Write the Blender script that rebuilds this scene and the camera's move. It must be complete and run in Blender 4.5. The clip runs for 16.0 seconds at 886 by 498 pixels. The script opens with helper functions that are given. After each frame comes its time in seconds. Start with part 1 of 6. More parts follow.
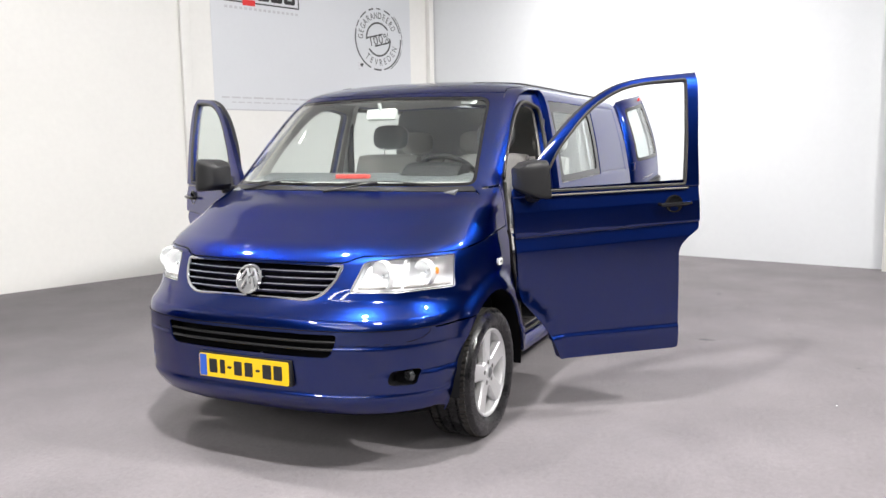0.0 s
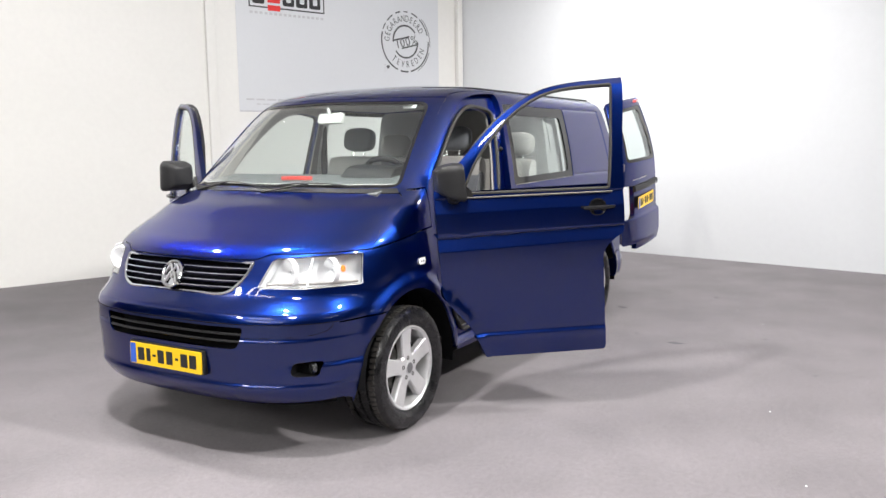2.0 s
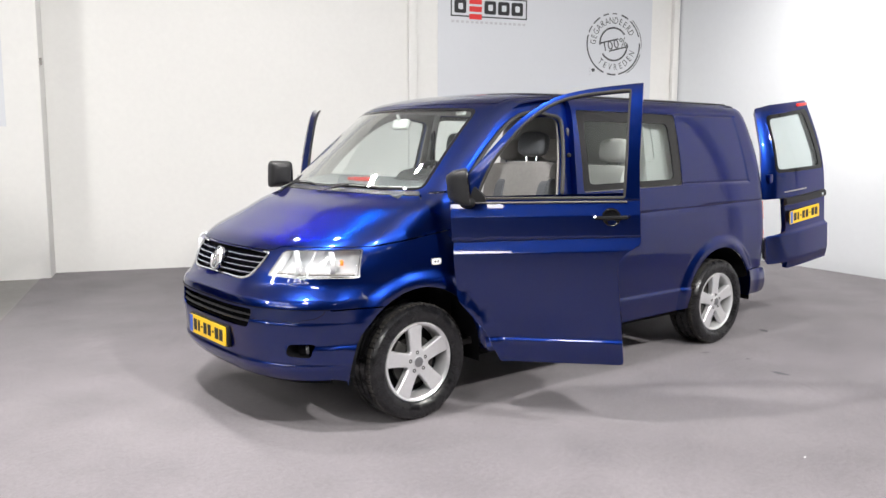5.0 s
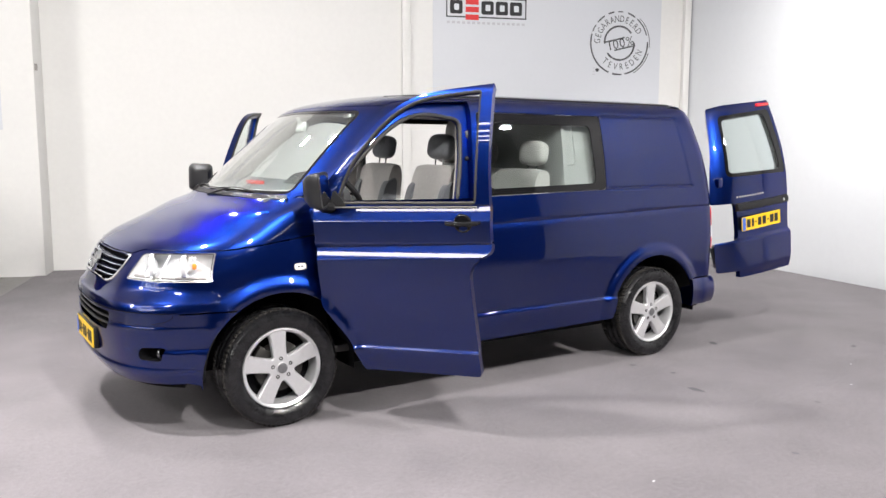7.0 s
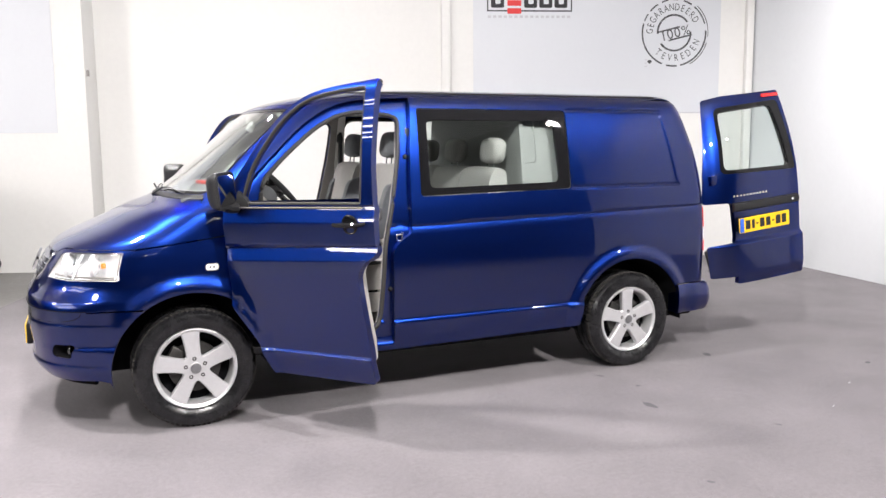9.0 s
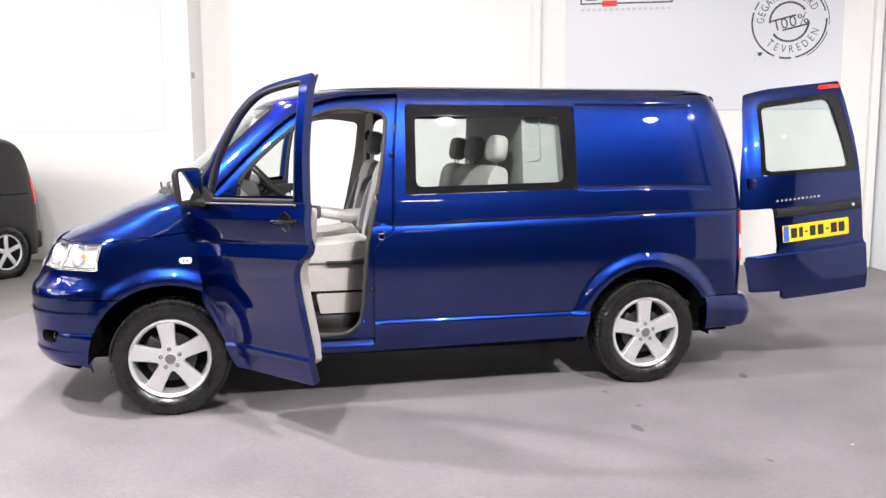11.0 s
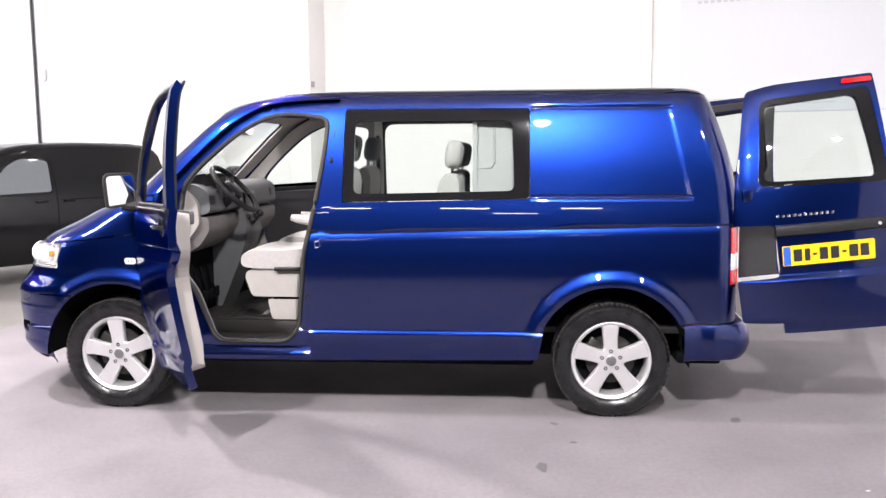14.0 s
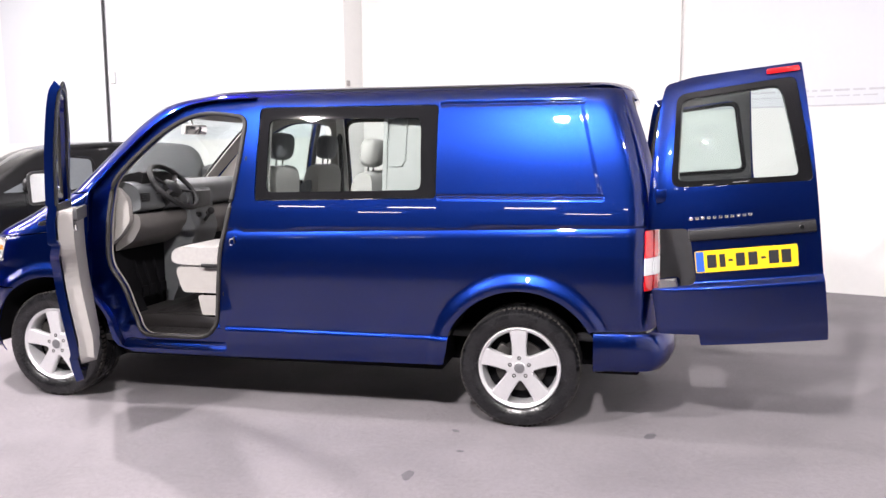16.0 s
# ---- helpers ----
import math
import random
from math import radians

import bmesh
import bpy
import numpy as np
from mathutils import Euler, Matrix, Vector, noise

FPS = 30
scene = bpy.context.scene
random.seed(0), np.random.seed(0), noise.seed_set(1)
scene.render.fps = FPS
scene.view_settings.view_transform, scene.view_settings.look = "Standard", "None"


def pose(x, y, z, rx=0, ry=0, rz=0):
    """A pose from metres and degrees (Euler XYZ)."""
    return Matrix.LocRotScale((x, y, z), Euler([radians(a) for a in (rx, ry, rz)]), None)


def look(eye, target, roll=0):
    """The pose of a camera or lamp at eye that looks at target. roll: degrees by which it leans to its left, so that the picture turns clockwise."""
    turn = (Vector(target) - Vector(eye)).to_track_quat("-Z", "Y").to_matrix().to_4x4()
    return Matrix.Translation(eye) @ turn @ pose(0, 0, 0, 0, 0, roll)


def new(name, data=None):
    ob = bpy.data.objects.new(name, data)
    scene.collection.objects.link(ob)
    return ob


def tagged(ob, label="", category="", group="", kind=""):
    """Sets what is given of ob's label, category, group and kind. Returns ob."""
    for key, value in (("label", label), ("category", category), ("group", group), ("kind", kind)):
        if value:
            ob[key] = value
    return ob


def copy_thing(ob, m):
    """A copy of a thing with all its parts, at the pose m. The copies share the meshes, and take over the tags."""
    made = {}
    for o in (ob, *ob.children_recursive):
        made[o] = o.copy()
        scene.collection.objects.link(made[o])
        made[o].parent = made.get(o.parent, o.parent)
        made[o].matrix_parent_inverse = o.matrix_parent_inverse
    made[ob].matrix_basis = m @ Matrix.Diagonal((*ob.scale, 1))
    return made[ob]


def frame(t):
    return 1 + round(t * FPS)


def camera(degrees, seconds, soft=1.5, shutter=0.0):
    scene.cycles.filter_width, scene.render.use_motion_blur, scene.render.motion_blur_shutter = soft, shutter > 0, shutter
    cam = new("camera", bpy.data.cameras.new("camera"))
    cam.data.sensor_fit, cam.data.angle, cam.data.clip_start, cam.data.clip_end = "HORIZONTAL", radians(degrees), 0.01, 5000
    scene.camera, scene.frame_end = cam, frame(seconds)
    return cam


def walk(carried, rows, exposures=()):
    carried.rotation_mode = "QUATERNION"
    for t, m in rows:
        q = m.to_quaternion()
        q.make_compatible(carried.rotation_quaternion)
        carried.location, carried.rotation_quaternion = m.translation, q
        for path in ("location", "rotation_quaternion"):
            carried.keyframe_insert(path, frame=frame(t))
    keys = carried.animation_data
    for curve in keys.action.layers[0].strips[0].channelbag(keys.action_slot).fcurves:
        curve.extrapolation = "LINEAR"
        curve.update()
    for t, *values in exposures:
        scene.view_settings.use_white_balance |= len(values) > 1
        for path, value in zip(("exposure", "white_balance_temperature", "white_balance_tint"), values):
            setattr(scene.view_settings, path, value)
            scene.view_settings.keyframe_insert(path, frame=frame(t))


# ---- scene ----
cam = camera(57.5, 16.0)
PATH = [
    (0, (-3.876, -2.424, 1.54), (-2.074, -1.596, 1.283), -0.8),
    (0.5, (-3.816, -2.666, 1.545), (-2.012, -1.841, 1.29), -0.8),
    (1, (-3.742, -2.909, 1.548), (-1.94, -2.08, 1.291), -0.6),
    (1.5, (-3.7, -3.082, 1.549), (-1.924, -2.2, 1.293), -0.2),
    (2, (-3.633, -3.247, 1.557), (-1.92, -2.247, 1.299), -0.7),
    (2.5, (-3.552, -3.415, 1.557), (-1.9, -2.318, 1.295), -1.0),
    (3, (-3.456, -3.606, 1.556), (-1.882, -2.4, 1.293), -1.0),
    (3.5, (-3.311, -3.853, 1.56), (-1.778, -2.595, 1.306), -1.2),
    (4, (-3.145, -4.105, 1.564), (-1.71, -2.733, 1.315), -0.5),
    (6.5, (-1.944, -5.041, 1.582), (-0.849, -3.386, 1.334), -0.1),
    (7, (-1.664, -5.167, 1.584), (-0.588, -3.5, 1.337), 0.1),
    (7.5, (-1.373, -5.289, 1.58), (-0.351, -3.589, 1.325), -0.1),
    (8, (-1.091, -5.396, 1.581), (-0.137, -3.657, 1.325), -0.3),
    (10.5, (0.329, -5.723, 1.568), (0.856, -3.81, 1.32), -0.4),
    (11, (0.609, -5.744, 1.555), (1.02, -3.802, 1.307), -0.3),
    (11.5, (0.916, -5.77, 1.557), (1.193, -3.804, 1.317), -0.4),
    (12, (1.234, -5.754, 1.541), (1.426, -3.777, 1.307), -0.6),
    (12.5, (1.487, -5.769, 1.543), (1.58, -3.782, 1.336), -0.3),
    (13, (1.795, -5.72, 1.531), (1.8, -3.732, 1.311), -0.5),
    (13.5, (2.084, -5.676, 1.538), (2.045, -3.687, 1.331), -0.4),
    (14, (2.386, -5.61, 1.55), (2.228, -3.63, 1.318), -0.3),
    (14.5, (2.633, -5.556, 1.55), (2.311, -3.595, 1.325), 0.0),
    (15, (2.967, -5.461, 1.54), (2.603, -3.507, 1.312), -0.7),
    (15.5, (3.264, -5.389, 1.545), (2.878, -3.442, 1.297), -0.4),
    (16, (3.575, -5.323, 1.543), (3.132, -3.387, 1.308), -0.4),
]
walk(cam, [(t, look(eye, target, roll)) for t, eye, target, roll in PATH],
     exposures=((0, -0.10, 6420, 10), (2, -0.15, 6420, 10), (4, -0.23, 6400, 10), (6.5, -0.17, 6420, 11), (8, -0.06, 6440, 12), (12.5, 0.18, 6440, 16), (16, 0.32, 6440, 18)))
# ---- light: a hall with flood lamps, added fill lamps and tubes under a white ceiling ----
world = bpy.data.worlds.new("hall_air")
scene.world = world
world.use_nodes = True
world.node_tree.nodes["Background"].inputs["Color"].default_value = (0.75, 0.82, 1.0, 1)
world.node_tree.nodes["Background"].inputs["Strength"].default_value = 0.05


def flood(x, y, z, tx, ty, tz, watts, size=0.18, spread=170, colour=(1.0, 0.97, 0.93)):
    lamp = bpy.data.lights.new("flood_and_fill", "AREA")
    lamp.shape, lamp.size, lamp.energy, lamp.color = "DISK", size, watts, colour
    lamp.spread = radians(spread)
    ob = new("flood_and_fill", lamp)
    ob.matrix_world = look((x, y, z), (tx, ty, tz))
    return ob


FLOODS_AND_FILLS = [
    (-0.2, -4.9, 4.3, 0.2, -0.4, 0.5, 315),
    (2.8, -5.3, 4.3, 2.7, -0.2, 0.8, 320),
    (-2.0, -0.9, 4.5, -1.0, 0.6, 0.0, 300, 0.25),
    # this one is an unseen fill, added to lift the shade under the bumper
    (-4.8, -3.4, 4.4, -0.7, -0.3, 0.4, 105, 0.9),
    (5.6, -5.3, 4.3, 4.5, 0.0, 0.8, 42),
    # this one is an unseen fill, added to brighten the back wall
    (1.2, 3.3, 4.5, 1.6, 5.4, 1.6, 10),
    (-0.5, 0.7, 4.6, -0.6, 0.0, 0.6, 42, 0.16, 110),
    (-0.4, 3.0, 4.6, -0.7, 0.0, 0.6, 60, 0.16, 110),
    # last two: unseen fills, added to brighten the right wall and the boarded wall
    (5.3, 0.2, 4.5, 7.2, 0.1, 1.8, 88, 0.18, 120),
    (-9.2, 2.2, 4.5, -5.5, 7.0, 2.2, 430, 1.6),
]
for f in FLOODS_AND_FILLS:
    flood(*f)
# ---- materials ----
def material(name, colour, rough=0.5, metal=0.0, noise_scale=0.0, vary=0.0, bump=0.0, bump_scale=200.0, coat=0.0, coat_rough=0.03,
             emit=0.0, spec=0.5, transmission=0.0, ior=1.45, sheen=0.0, rough_vary=0.0):
    m = bpy.data.materials.new(name)
    m.use_nodes = True
    nodes, links = m.node_tree.nodes, m.node_tree.links
    p = nodes["Principled BSDF"]
    p.inputs["Base Color"].default_value = (*colour, 1)
    p.inputs["Roughness"].default_value = rough
    p.inputs["Metallic"].default_value = metal
    p.inputs["Coat Weight"].default_value = coat
    p.inputs["Coat Roughness"].default_value = coat_rough
    p.inputs["IOR"].default_value = ior
    p.inputs["Transmission Weight"].default_value = transmission
    p.inputs["Sheen Weight"].default_value = sheen
    p.inputs["Specular IOR Level"].default_value = spec
    if emit:
        p.inputs["Emission Color"].default_value = (*colour, 1)
        p.inputs["Emission Strength"].default_value = emit
    place = nodes.new("ShaderNodeTexCoord")
    if vary or rough_vary:
        big, fine = nodes.new("ShaderNodeTexNoise"), nodes.new("ShaderNodeTexNoise")
        big.inputs["Scale"].default_value, big.inputs["Detail"].default_value = noise_scale, 6
        fine.inputs["Scale"].default_value, fine.inputs["Detail"].default_value = noise_scale * 23, 3
        for n in (big, fine):
            links.new(place.outputs["Object"], n.inputs["Vector"])
        mix = nodes.new("ShaderNodeMath")
        mix.operation = "MULTIPLY_ADD"
        links.new(big.outputs["Fac"], mix.inputs[0])
        mix.inputs[1].default_value = 0.55
        half_fine = nodes.new("ShaderNodeMath")
        half_fine.operation = "MULTIPLY"
        half_fine.inputs[1].default_value = 0.45
        links.new(fine.outputs["Fac"], half_fine.inputs[0])
        links.new(half_fine.outputs[0], mix.inputs[2])
        if vary:
            ramp = nodes.new("ShaderNodeMapRange")
            ramp.inputs["From Min"].default_value, ramp.inputs["From Max"].default_value = 0.3, 0.7
            ramp.inputs["To Min"].default_value, ramp.inputs["To Max"].default_value = 1 - vary, 1 + vary
            links.new(mix.outputs[0], ramp.inputs["Value"])
            scale = nodes.new("ShaderNodeVectorMath")
            scale.operation = "SCALE"
            scale.inputs[0].default_value = colour
            links.new(ramp.outputs[0], scale.inputs["Scale"])
            links.new(scale.outputs[0], p.inputs["Base Color"])
        if rough_vary:
            rr = nodes.new("ShaderNodeMapRange")
            rr.inputs["From Min"].default_value, rr.inputs["From Max"].default_value = 0.3, 0.7
            rr.inputs["To Min"].default_value, rr.inputs["To Max"].default_value = max(rough - rough_vary, 0), rough + rough_vary
            links.new(mix.outputs[0], rr.inputs["Value"])
            links.new(rr.outputs[0], p.inputs["Roughness"])
    if bump:
        grain, b = nodes.new("ShaderNodeTexNoise"), nodes.new("ShaderNodeBump")
        grain.inputs["Scale"].default_value, grain.inputs["Detail"].default_value = bump_scale, 4
        links.new(place.outputs["Object"], grain.inputs["Vector"])
        b.inputs["Strength"].default_value, b.inputs["Distance"].default_value = bump, 0.004
        links.new(grain.outputs["Fac"], b.inputs["Height"])
        links.new(b.outputs["Normal"], p.inputs["Normal"])
    return m


PAINT = material("blue_car_paint", (0.0040, 0.0190, 0.146), rough=0.32, metal=1.0, noise_scale=3.0, vary=0.06, bump=0.02, bump_scale=900, coat=1.0, coat_rough=0.012)
PAINT.node_tree.nodes["Principled BSDF"].inputs["Coat IOR"].default_value = 1.56
PAINT.node_tree.nodes["Principled BSDF"].inputs["Specular Tint"].default_value = (0.10, 0.19, 0.55, 1)
CARPET = material("grey_carpet", (0.158, 0.144, 0.154), rough=0.95, noise_scale=1.7, vary=0.24, bump=0.8, bump_scale=380, sheen=0.1)
CONCRETE = material("smooth_concrete", (0.175, 0.168, 0.16), rough=0.45, noise_scale=0.8, vary=0.14, bump=0.1, bump_scale=60, rough_vary=0.12)
WALL = material("white_painted_wall", (0.69, 0.685, 0.665), rough=0.7, noise_scale=0.7, vary=0.03, bump=0.08, bump_scale=90)
WALL_COOL = material("white_wall_board", (0.65, 0.668, 0.69), rough=0.55, noise_scale=0.6, vary=0.02, bump=0.03, bump_scale=60)
HALL_GREY = material("pale_hall_wall", (0.72, 0.72, 0.72), rough=0.7, noise_scale=1.0, vary=0.08)
# near-black stands in for the unlit hall that the van's paint reflects
HALL_DARK = material("unlit_hall_stand_in", (0.05, 0.05, 0.055), rough=0.7, noise_scale=1.0, vary=0.2)
POSTER = material("printed_banner", (0.572, 0.588, 0.618), rough=0.45, noise_scale=0.9, vary=0.015, bump=0.03, bump_scale=8)
CEIL = material("ceiling_paint", (0.66, 0.66, 0.67), rough=0.8, noise_scale=1.0, vary=0.03)
INK = material("black_ink", (0.015, 0.015, 0.017), rough=0.6, noise_scale=30, vary=0.3)
STAMP_INK = material("worn_stamp_ink", (0.060, 0.060, 0.064), rough=0.6, noise_scale=9, vary=0.8)
INK_GREY = material("grey_ink", (0.45, 0.45, 0.48), rough=0.6, noise_scale=30, vary=0.1)
INK_RED = material("red_ink", (0.62, 0.02, 0.02), rough=0.5, noise_scale=20, vary=0.1)
RUBBER = material("tyre_rubber", (0.008, 0.008, 0.009), rough=0.27, spec=0.6, noise_scale=12, vary=0.25, bump=0.10, bump_scale=160, rough_vary=0.1)
RUBBER_TREAD = material("dusty_tread_rubber", (0.042, 0.039, 0.036), rough=0.8, spec=0.2, noise_scale=20, vary=0.3, bump=0.2, bump_scale=160)
ALLOY = material("silver_alloy", (0.66, 0.66, 0.67), rough=0.34, metal=0.6, noise_scale=40, vary=0.05, coat=0.4, coat_rough=0.1)
DARK_STEEL = material("brake_steel", (0.06, 0.058, 0.055), rough=0.45, metal=0.9, noise_scale=25, vary=0.25)
CHROME = material("chrome", (0.86, 0.87, 0.88), rough=0.06, metal=1.0, noise_scale=20, vary=0.02)
BLACK = material("black_plastic", (0.014, 0.014, 0.015), rough=0.45, spec=0.35, noise_scale=30, vary=0.15, bump=0.12, bump_scale=500, rough_vary=0.06)
GLOSS_BLACK = material("gloss_black_trim", (0.008, 0.008, 0.009), rough=0.04, noise_scale=20, vary=0.1)
SLAT = material("polished_dark_slat", (0.045, 0.05, 0.09), rough=0.14, metal=0.7, noise_scale=20, vary=0.1)
SEAL = material("rubber_seal", (0.022, 0.021, 0.020), rough=0.6, noise_scale=30, vary=0.15)
LINER = material("black_liner", (0.005, 0.005, 0.006), rough=0.95, spec=0.1, noise_scale=15, vary=0.3)
TRIM_GREY = material("light_grey_trim", (0.29, 0.275, 0.262), rough=0.6, noise_scale=18, vary=0.05, bump=0.15, bump_scale=450)
TRIM_PALE = material("pale_grey_trim", (0.74, 0.735, 0.72), rough=0.6, noise_scale=18, vary=0.05, bump=0.15, bump_scale=450)
TRIM_MID = material("mid_grey_trim", (0.15, 0.142, 0.138), rough=0.6, noise_scale=18, vary=0.08, bump=0.15, bump_scale=450)
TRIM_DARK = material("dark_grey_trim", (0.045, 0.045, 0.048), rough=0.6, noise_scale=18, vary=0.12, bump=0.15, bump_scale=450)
CHEEK = material("partition_moulding", (0.27, 0.275, 0.27), rough=0.6, noise_scale=18, vary=0.05, bump=0.1, bump_scale=450)
HEADLINER = material("grey_headliner", (0.55, 0.54, 0.52), rough=0.9, noise_scale=25, vary=0.05, bump=0.2, bump_scale=300)
FABRIC = material("light_grey_seat_fabric", (0.36, 0.348, 0.335), rough=0.9, noise_scale=40, vary=0.10, bump=0.4, bump_scale=350, sheen=0.3)
FABRIC_DARK = material("dark_grey_seat_fabric", (0.115, 0.122, 0.135), rough=0.9, noise_scale=40, vary=0.15, bump=0.4, bump_scale=350, sheen=0.3)
TRIM_LOW = material("dim_grey_trim", (0.105, 0.099, 0.095), rough=0.6, noise_scale=18, vary=0.1, bump=0.15, bump_scale=450)
DASH = material("black_dashboard", (0.012, 0.012, 0.013), rough=0.55, spec=0.25, noise_scale=18, vary=0.12, bump=0.15, bump_scale=450)
SEAT_SHELL = material("seat_shell_plastic", (0.34, 0.325, 0.305), rough=0.6, noise_scale=18, vary=0.06, bump=0.15, bump_scale=450)
MAT = material("rubber_floor_mat", (0.022, 0.020, 0.020), rough=0.55, noise_scale=9, vary=0.3, bump=0.2, bump_scale=120, rough_vary=0.1)
YELLOW = material("yellow_plate", (0.86, 0.54, 0.01), rough=0.35, noise_scale=20, vary=0.02)
PLATE_BLUE = material("blue_plate_band", (0.03, 0.11, 0.55), rough=0.35, noise_scale=20, vary=0.02)
RED_LENS = material("red_lamp_lens", (0.62, 0.012, 0.015), rough=0.12, coat=1.0, noise_scale=30, vary=0.1)
WHITE_LENS = material("clear_lamp_lens", (0.75, 0.76, 0.78), rough=0.15, coat=1.0, noise_scale=30, vary=0.05)
ORANGE_LENS = material("orange_lamp_lens", (0.85, 0.26, 0.04), rough=0.2, coat=0.6, noise_scale=30, vary=0.1)
REFLECTOR = material("lamp_reflector", (0.88, 0.89, 0.90), rough=0.22, metal=0.4, noise_scale=12, vary=0.05, bump=0.15, bump_scale=45)
WHITE_PLASTIC = material("white_plastic", (0.78, 0.78, 0.76), rough=0.4, noise_scale=20, vary=0.02)
RED_PAPER = material("red_card", (0.60, 0.05, 0.04), rough=0.5, noise_scale=20, vary=0.04)
BLACK_PAINT = material("black_car_paint", (0.003, 0.003, 0.0035), rough=0.35, spec=0.15, noise_scale=3.0, vary=0.1, coat=0.7, coat_rough=0.03)
MIRROR = material("mirror_glass", (0.9, 0.91, 0.92), rough=0.02, metal=1.0)
TUBE = material("fluorescent_tube", (1.0, 0.98, 0.95), rough=0.4, emit=22.0)


def glass(name, tint, rough=0.0, gloss=1.0):
    """Clear glass: it lets light straight through and shines more at a flat angle."""
    m = bpy.data.materials.new(name)
    m.use_nodes = True
    nodes, links = m.node_tree.nodes, m.node_tree.links
    nodes.remove(nodes["Principled BSDF"])
    clear, shine, mix = nodes.new("ShaderNodeBsdfTransparent"), nodes.new("ShaderNodeBsdfGlossy"), nodes.new("ShaderNodeMixShader")
    lean, power, scale = nodes.new("ShaderNodeLayerWeight"), nodes.new("ShaderNodeMath"), nodes.new("ShaderNodeMath")
    clear.inputs["Color"].default_value = (*tint, 1)
    shine.inputs["Roughness"].default_value = rough
    shine.inputs["Color"].default_value = (1, 1, 1, 1)
    lean.inputs["Blend"].default_value = 0.5
    power.operation, scale.operation = "POWER", "MULTIPLY_ADD"
    power.inputs[1].default_value = 4.0
    scale.inputs[1].default_value, scale.inputs[2].default_value = 0.7 * gloss, 0.035 * gloss
    links.new(lean.outputs["Facing"], power.inputs[0])
    links.new(power.outputs[0], scale.inputs[0])
    links.new(scale.outputs[0], mix.inputs[0])
    links.new(clear.outputs[0], mix.inputs[1])
    links.new(shine.outputs[0], mix.inputs[2])
    links.new(mix.outputs[0], nodes["Material Output"].inputs["Surface"])
    return m


GLASS = glass("green_tinted_glass", (0.885, 0.93, 0.915))
GLASS_SCREEN = glass("windscreen_glass", (0.93, 0.975, 0.96), gloss=1.9)
GLASS_CLEAR = glass("clear_lens_glass", (0.95, 0.955, 0.96), gloss=0.6)
# ---- the van's skin: one smooth surface, given by its nose, width and tail at each height ----
def curve(pts):
    """A smooth monotone curve through (a, b) pairs."""
    a = [p[0] for p in pts]
    b = [p[1] for p in pts]
    h = [a[i + 1] - a[i] for i in range(len(a) - 1)]
    d = [(b[i + 1] - b[i]) / h[i] for i in range(len(h))]
    m = [d[0]] + [0 if d[i - 1] * d[i] <= 0 else 2 * d[i - 1] * d[i] / (d[i - 1] + d[i]) for i in range(1, len(d))] + [d[-1]]

    def f(v):
        if v <= a[0]:
            return b[0] + m[0] * (v - a[0])
        if v >= a[-1]:
            return b[-1] + m[-1] * (v - a[-1])
        i = 0
        while v > a[i + 1]:
            i += 1
        s = (v - a[i]) / h[i]
        return (b[i] * (1 + 2 * s) + h[i] * m[i] * s) * (1 - s) ** 2 + (b[i + 1] * (3 - 2 * s) - h[i] * m[i + 1] * (1 - s)) * s * s
    return f


nose = curve([(.20, -.67), (.27, -.775), (.33, -.838), (.390, -.868), (.408, -.862), (.45, -.865), (.56, -.877), (.622, -.882), (.632, -.878), (.70, -.878), (.748, -.872), (.768, -.858), (.80, -.842), (.90, -.80), (.97, -.757),
              (1.00, -.738), (1.025, -.713), (1.045, -.683), (1.065, -.643), (1.09, -.580), (1.15, -.438), (1.22, -.287), (1.28, -.13), (1.40, .02), (1.60, .245), (1.78, .45), (1.86, .58), (1.91, .77), (1.94, .98), (1.96, 1.25), (1.977, 1.70)])
half = curve([(.20, .885), (.33, .905), (.42, .919), (.484, .9235), (.508, .9135), (.60, .917), (.70, .9205), (.82, .9235), (.90, .922), (.97, .9180), (1.03, .9125), (1.08, .9075), (1.12, .9035), (1.20, .8945), (1.29, .8815),
              (1.5, .850), (1.7, .808), (1.82, .775), (1.87, .750), (1.91, .695), (1.94, .60), (1.96, .42), (1.972, .2), (1.977, .02)])
round_c = curve([(.2, .75), (.7, .78), (.95, .70), (1.1, .62), (1.3, .45), (1.6, .42), (1.85, .45), (1.95, .5)])
tail = curve([(.2, 3.78), (.6, 3.80), (1.1, 3.80), (1.3, 3.79), (1.5, 3.755), (1.7, 3.695), (1.85, 3.64), (1.91, 3.61), (1.94, 3.56), (1.977, 3.0)])
N_REAR, C_REAR = 3.0, .24
n_front = curve([(.30, 3.0), (.70, 3.0), (.84, 2.5), (1.02, 2.5), (1.12, 2.75), (1.22, 2.75), (1.34, 2.5), (1.95, 2.5)])


def flare(x, z):
    g = 0
    for cx in (0.0, 3.0):
        r = math.hypot(x - cx, z - .34)
        s = min(max((.550 - r) / .080, 0), 1)
        fade = min(max((x + .46) / .13, 0), 1) if x < 0 else 1
        g += .025 * fade * s * s * (3 - 2 * s)
    return g


def groove(x):
    return 1.09 + .0225 * (x - 1.38)


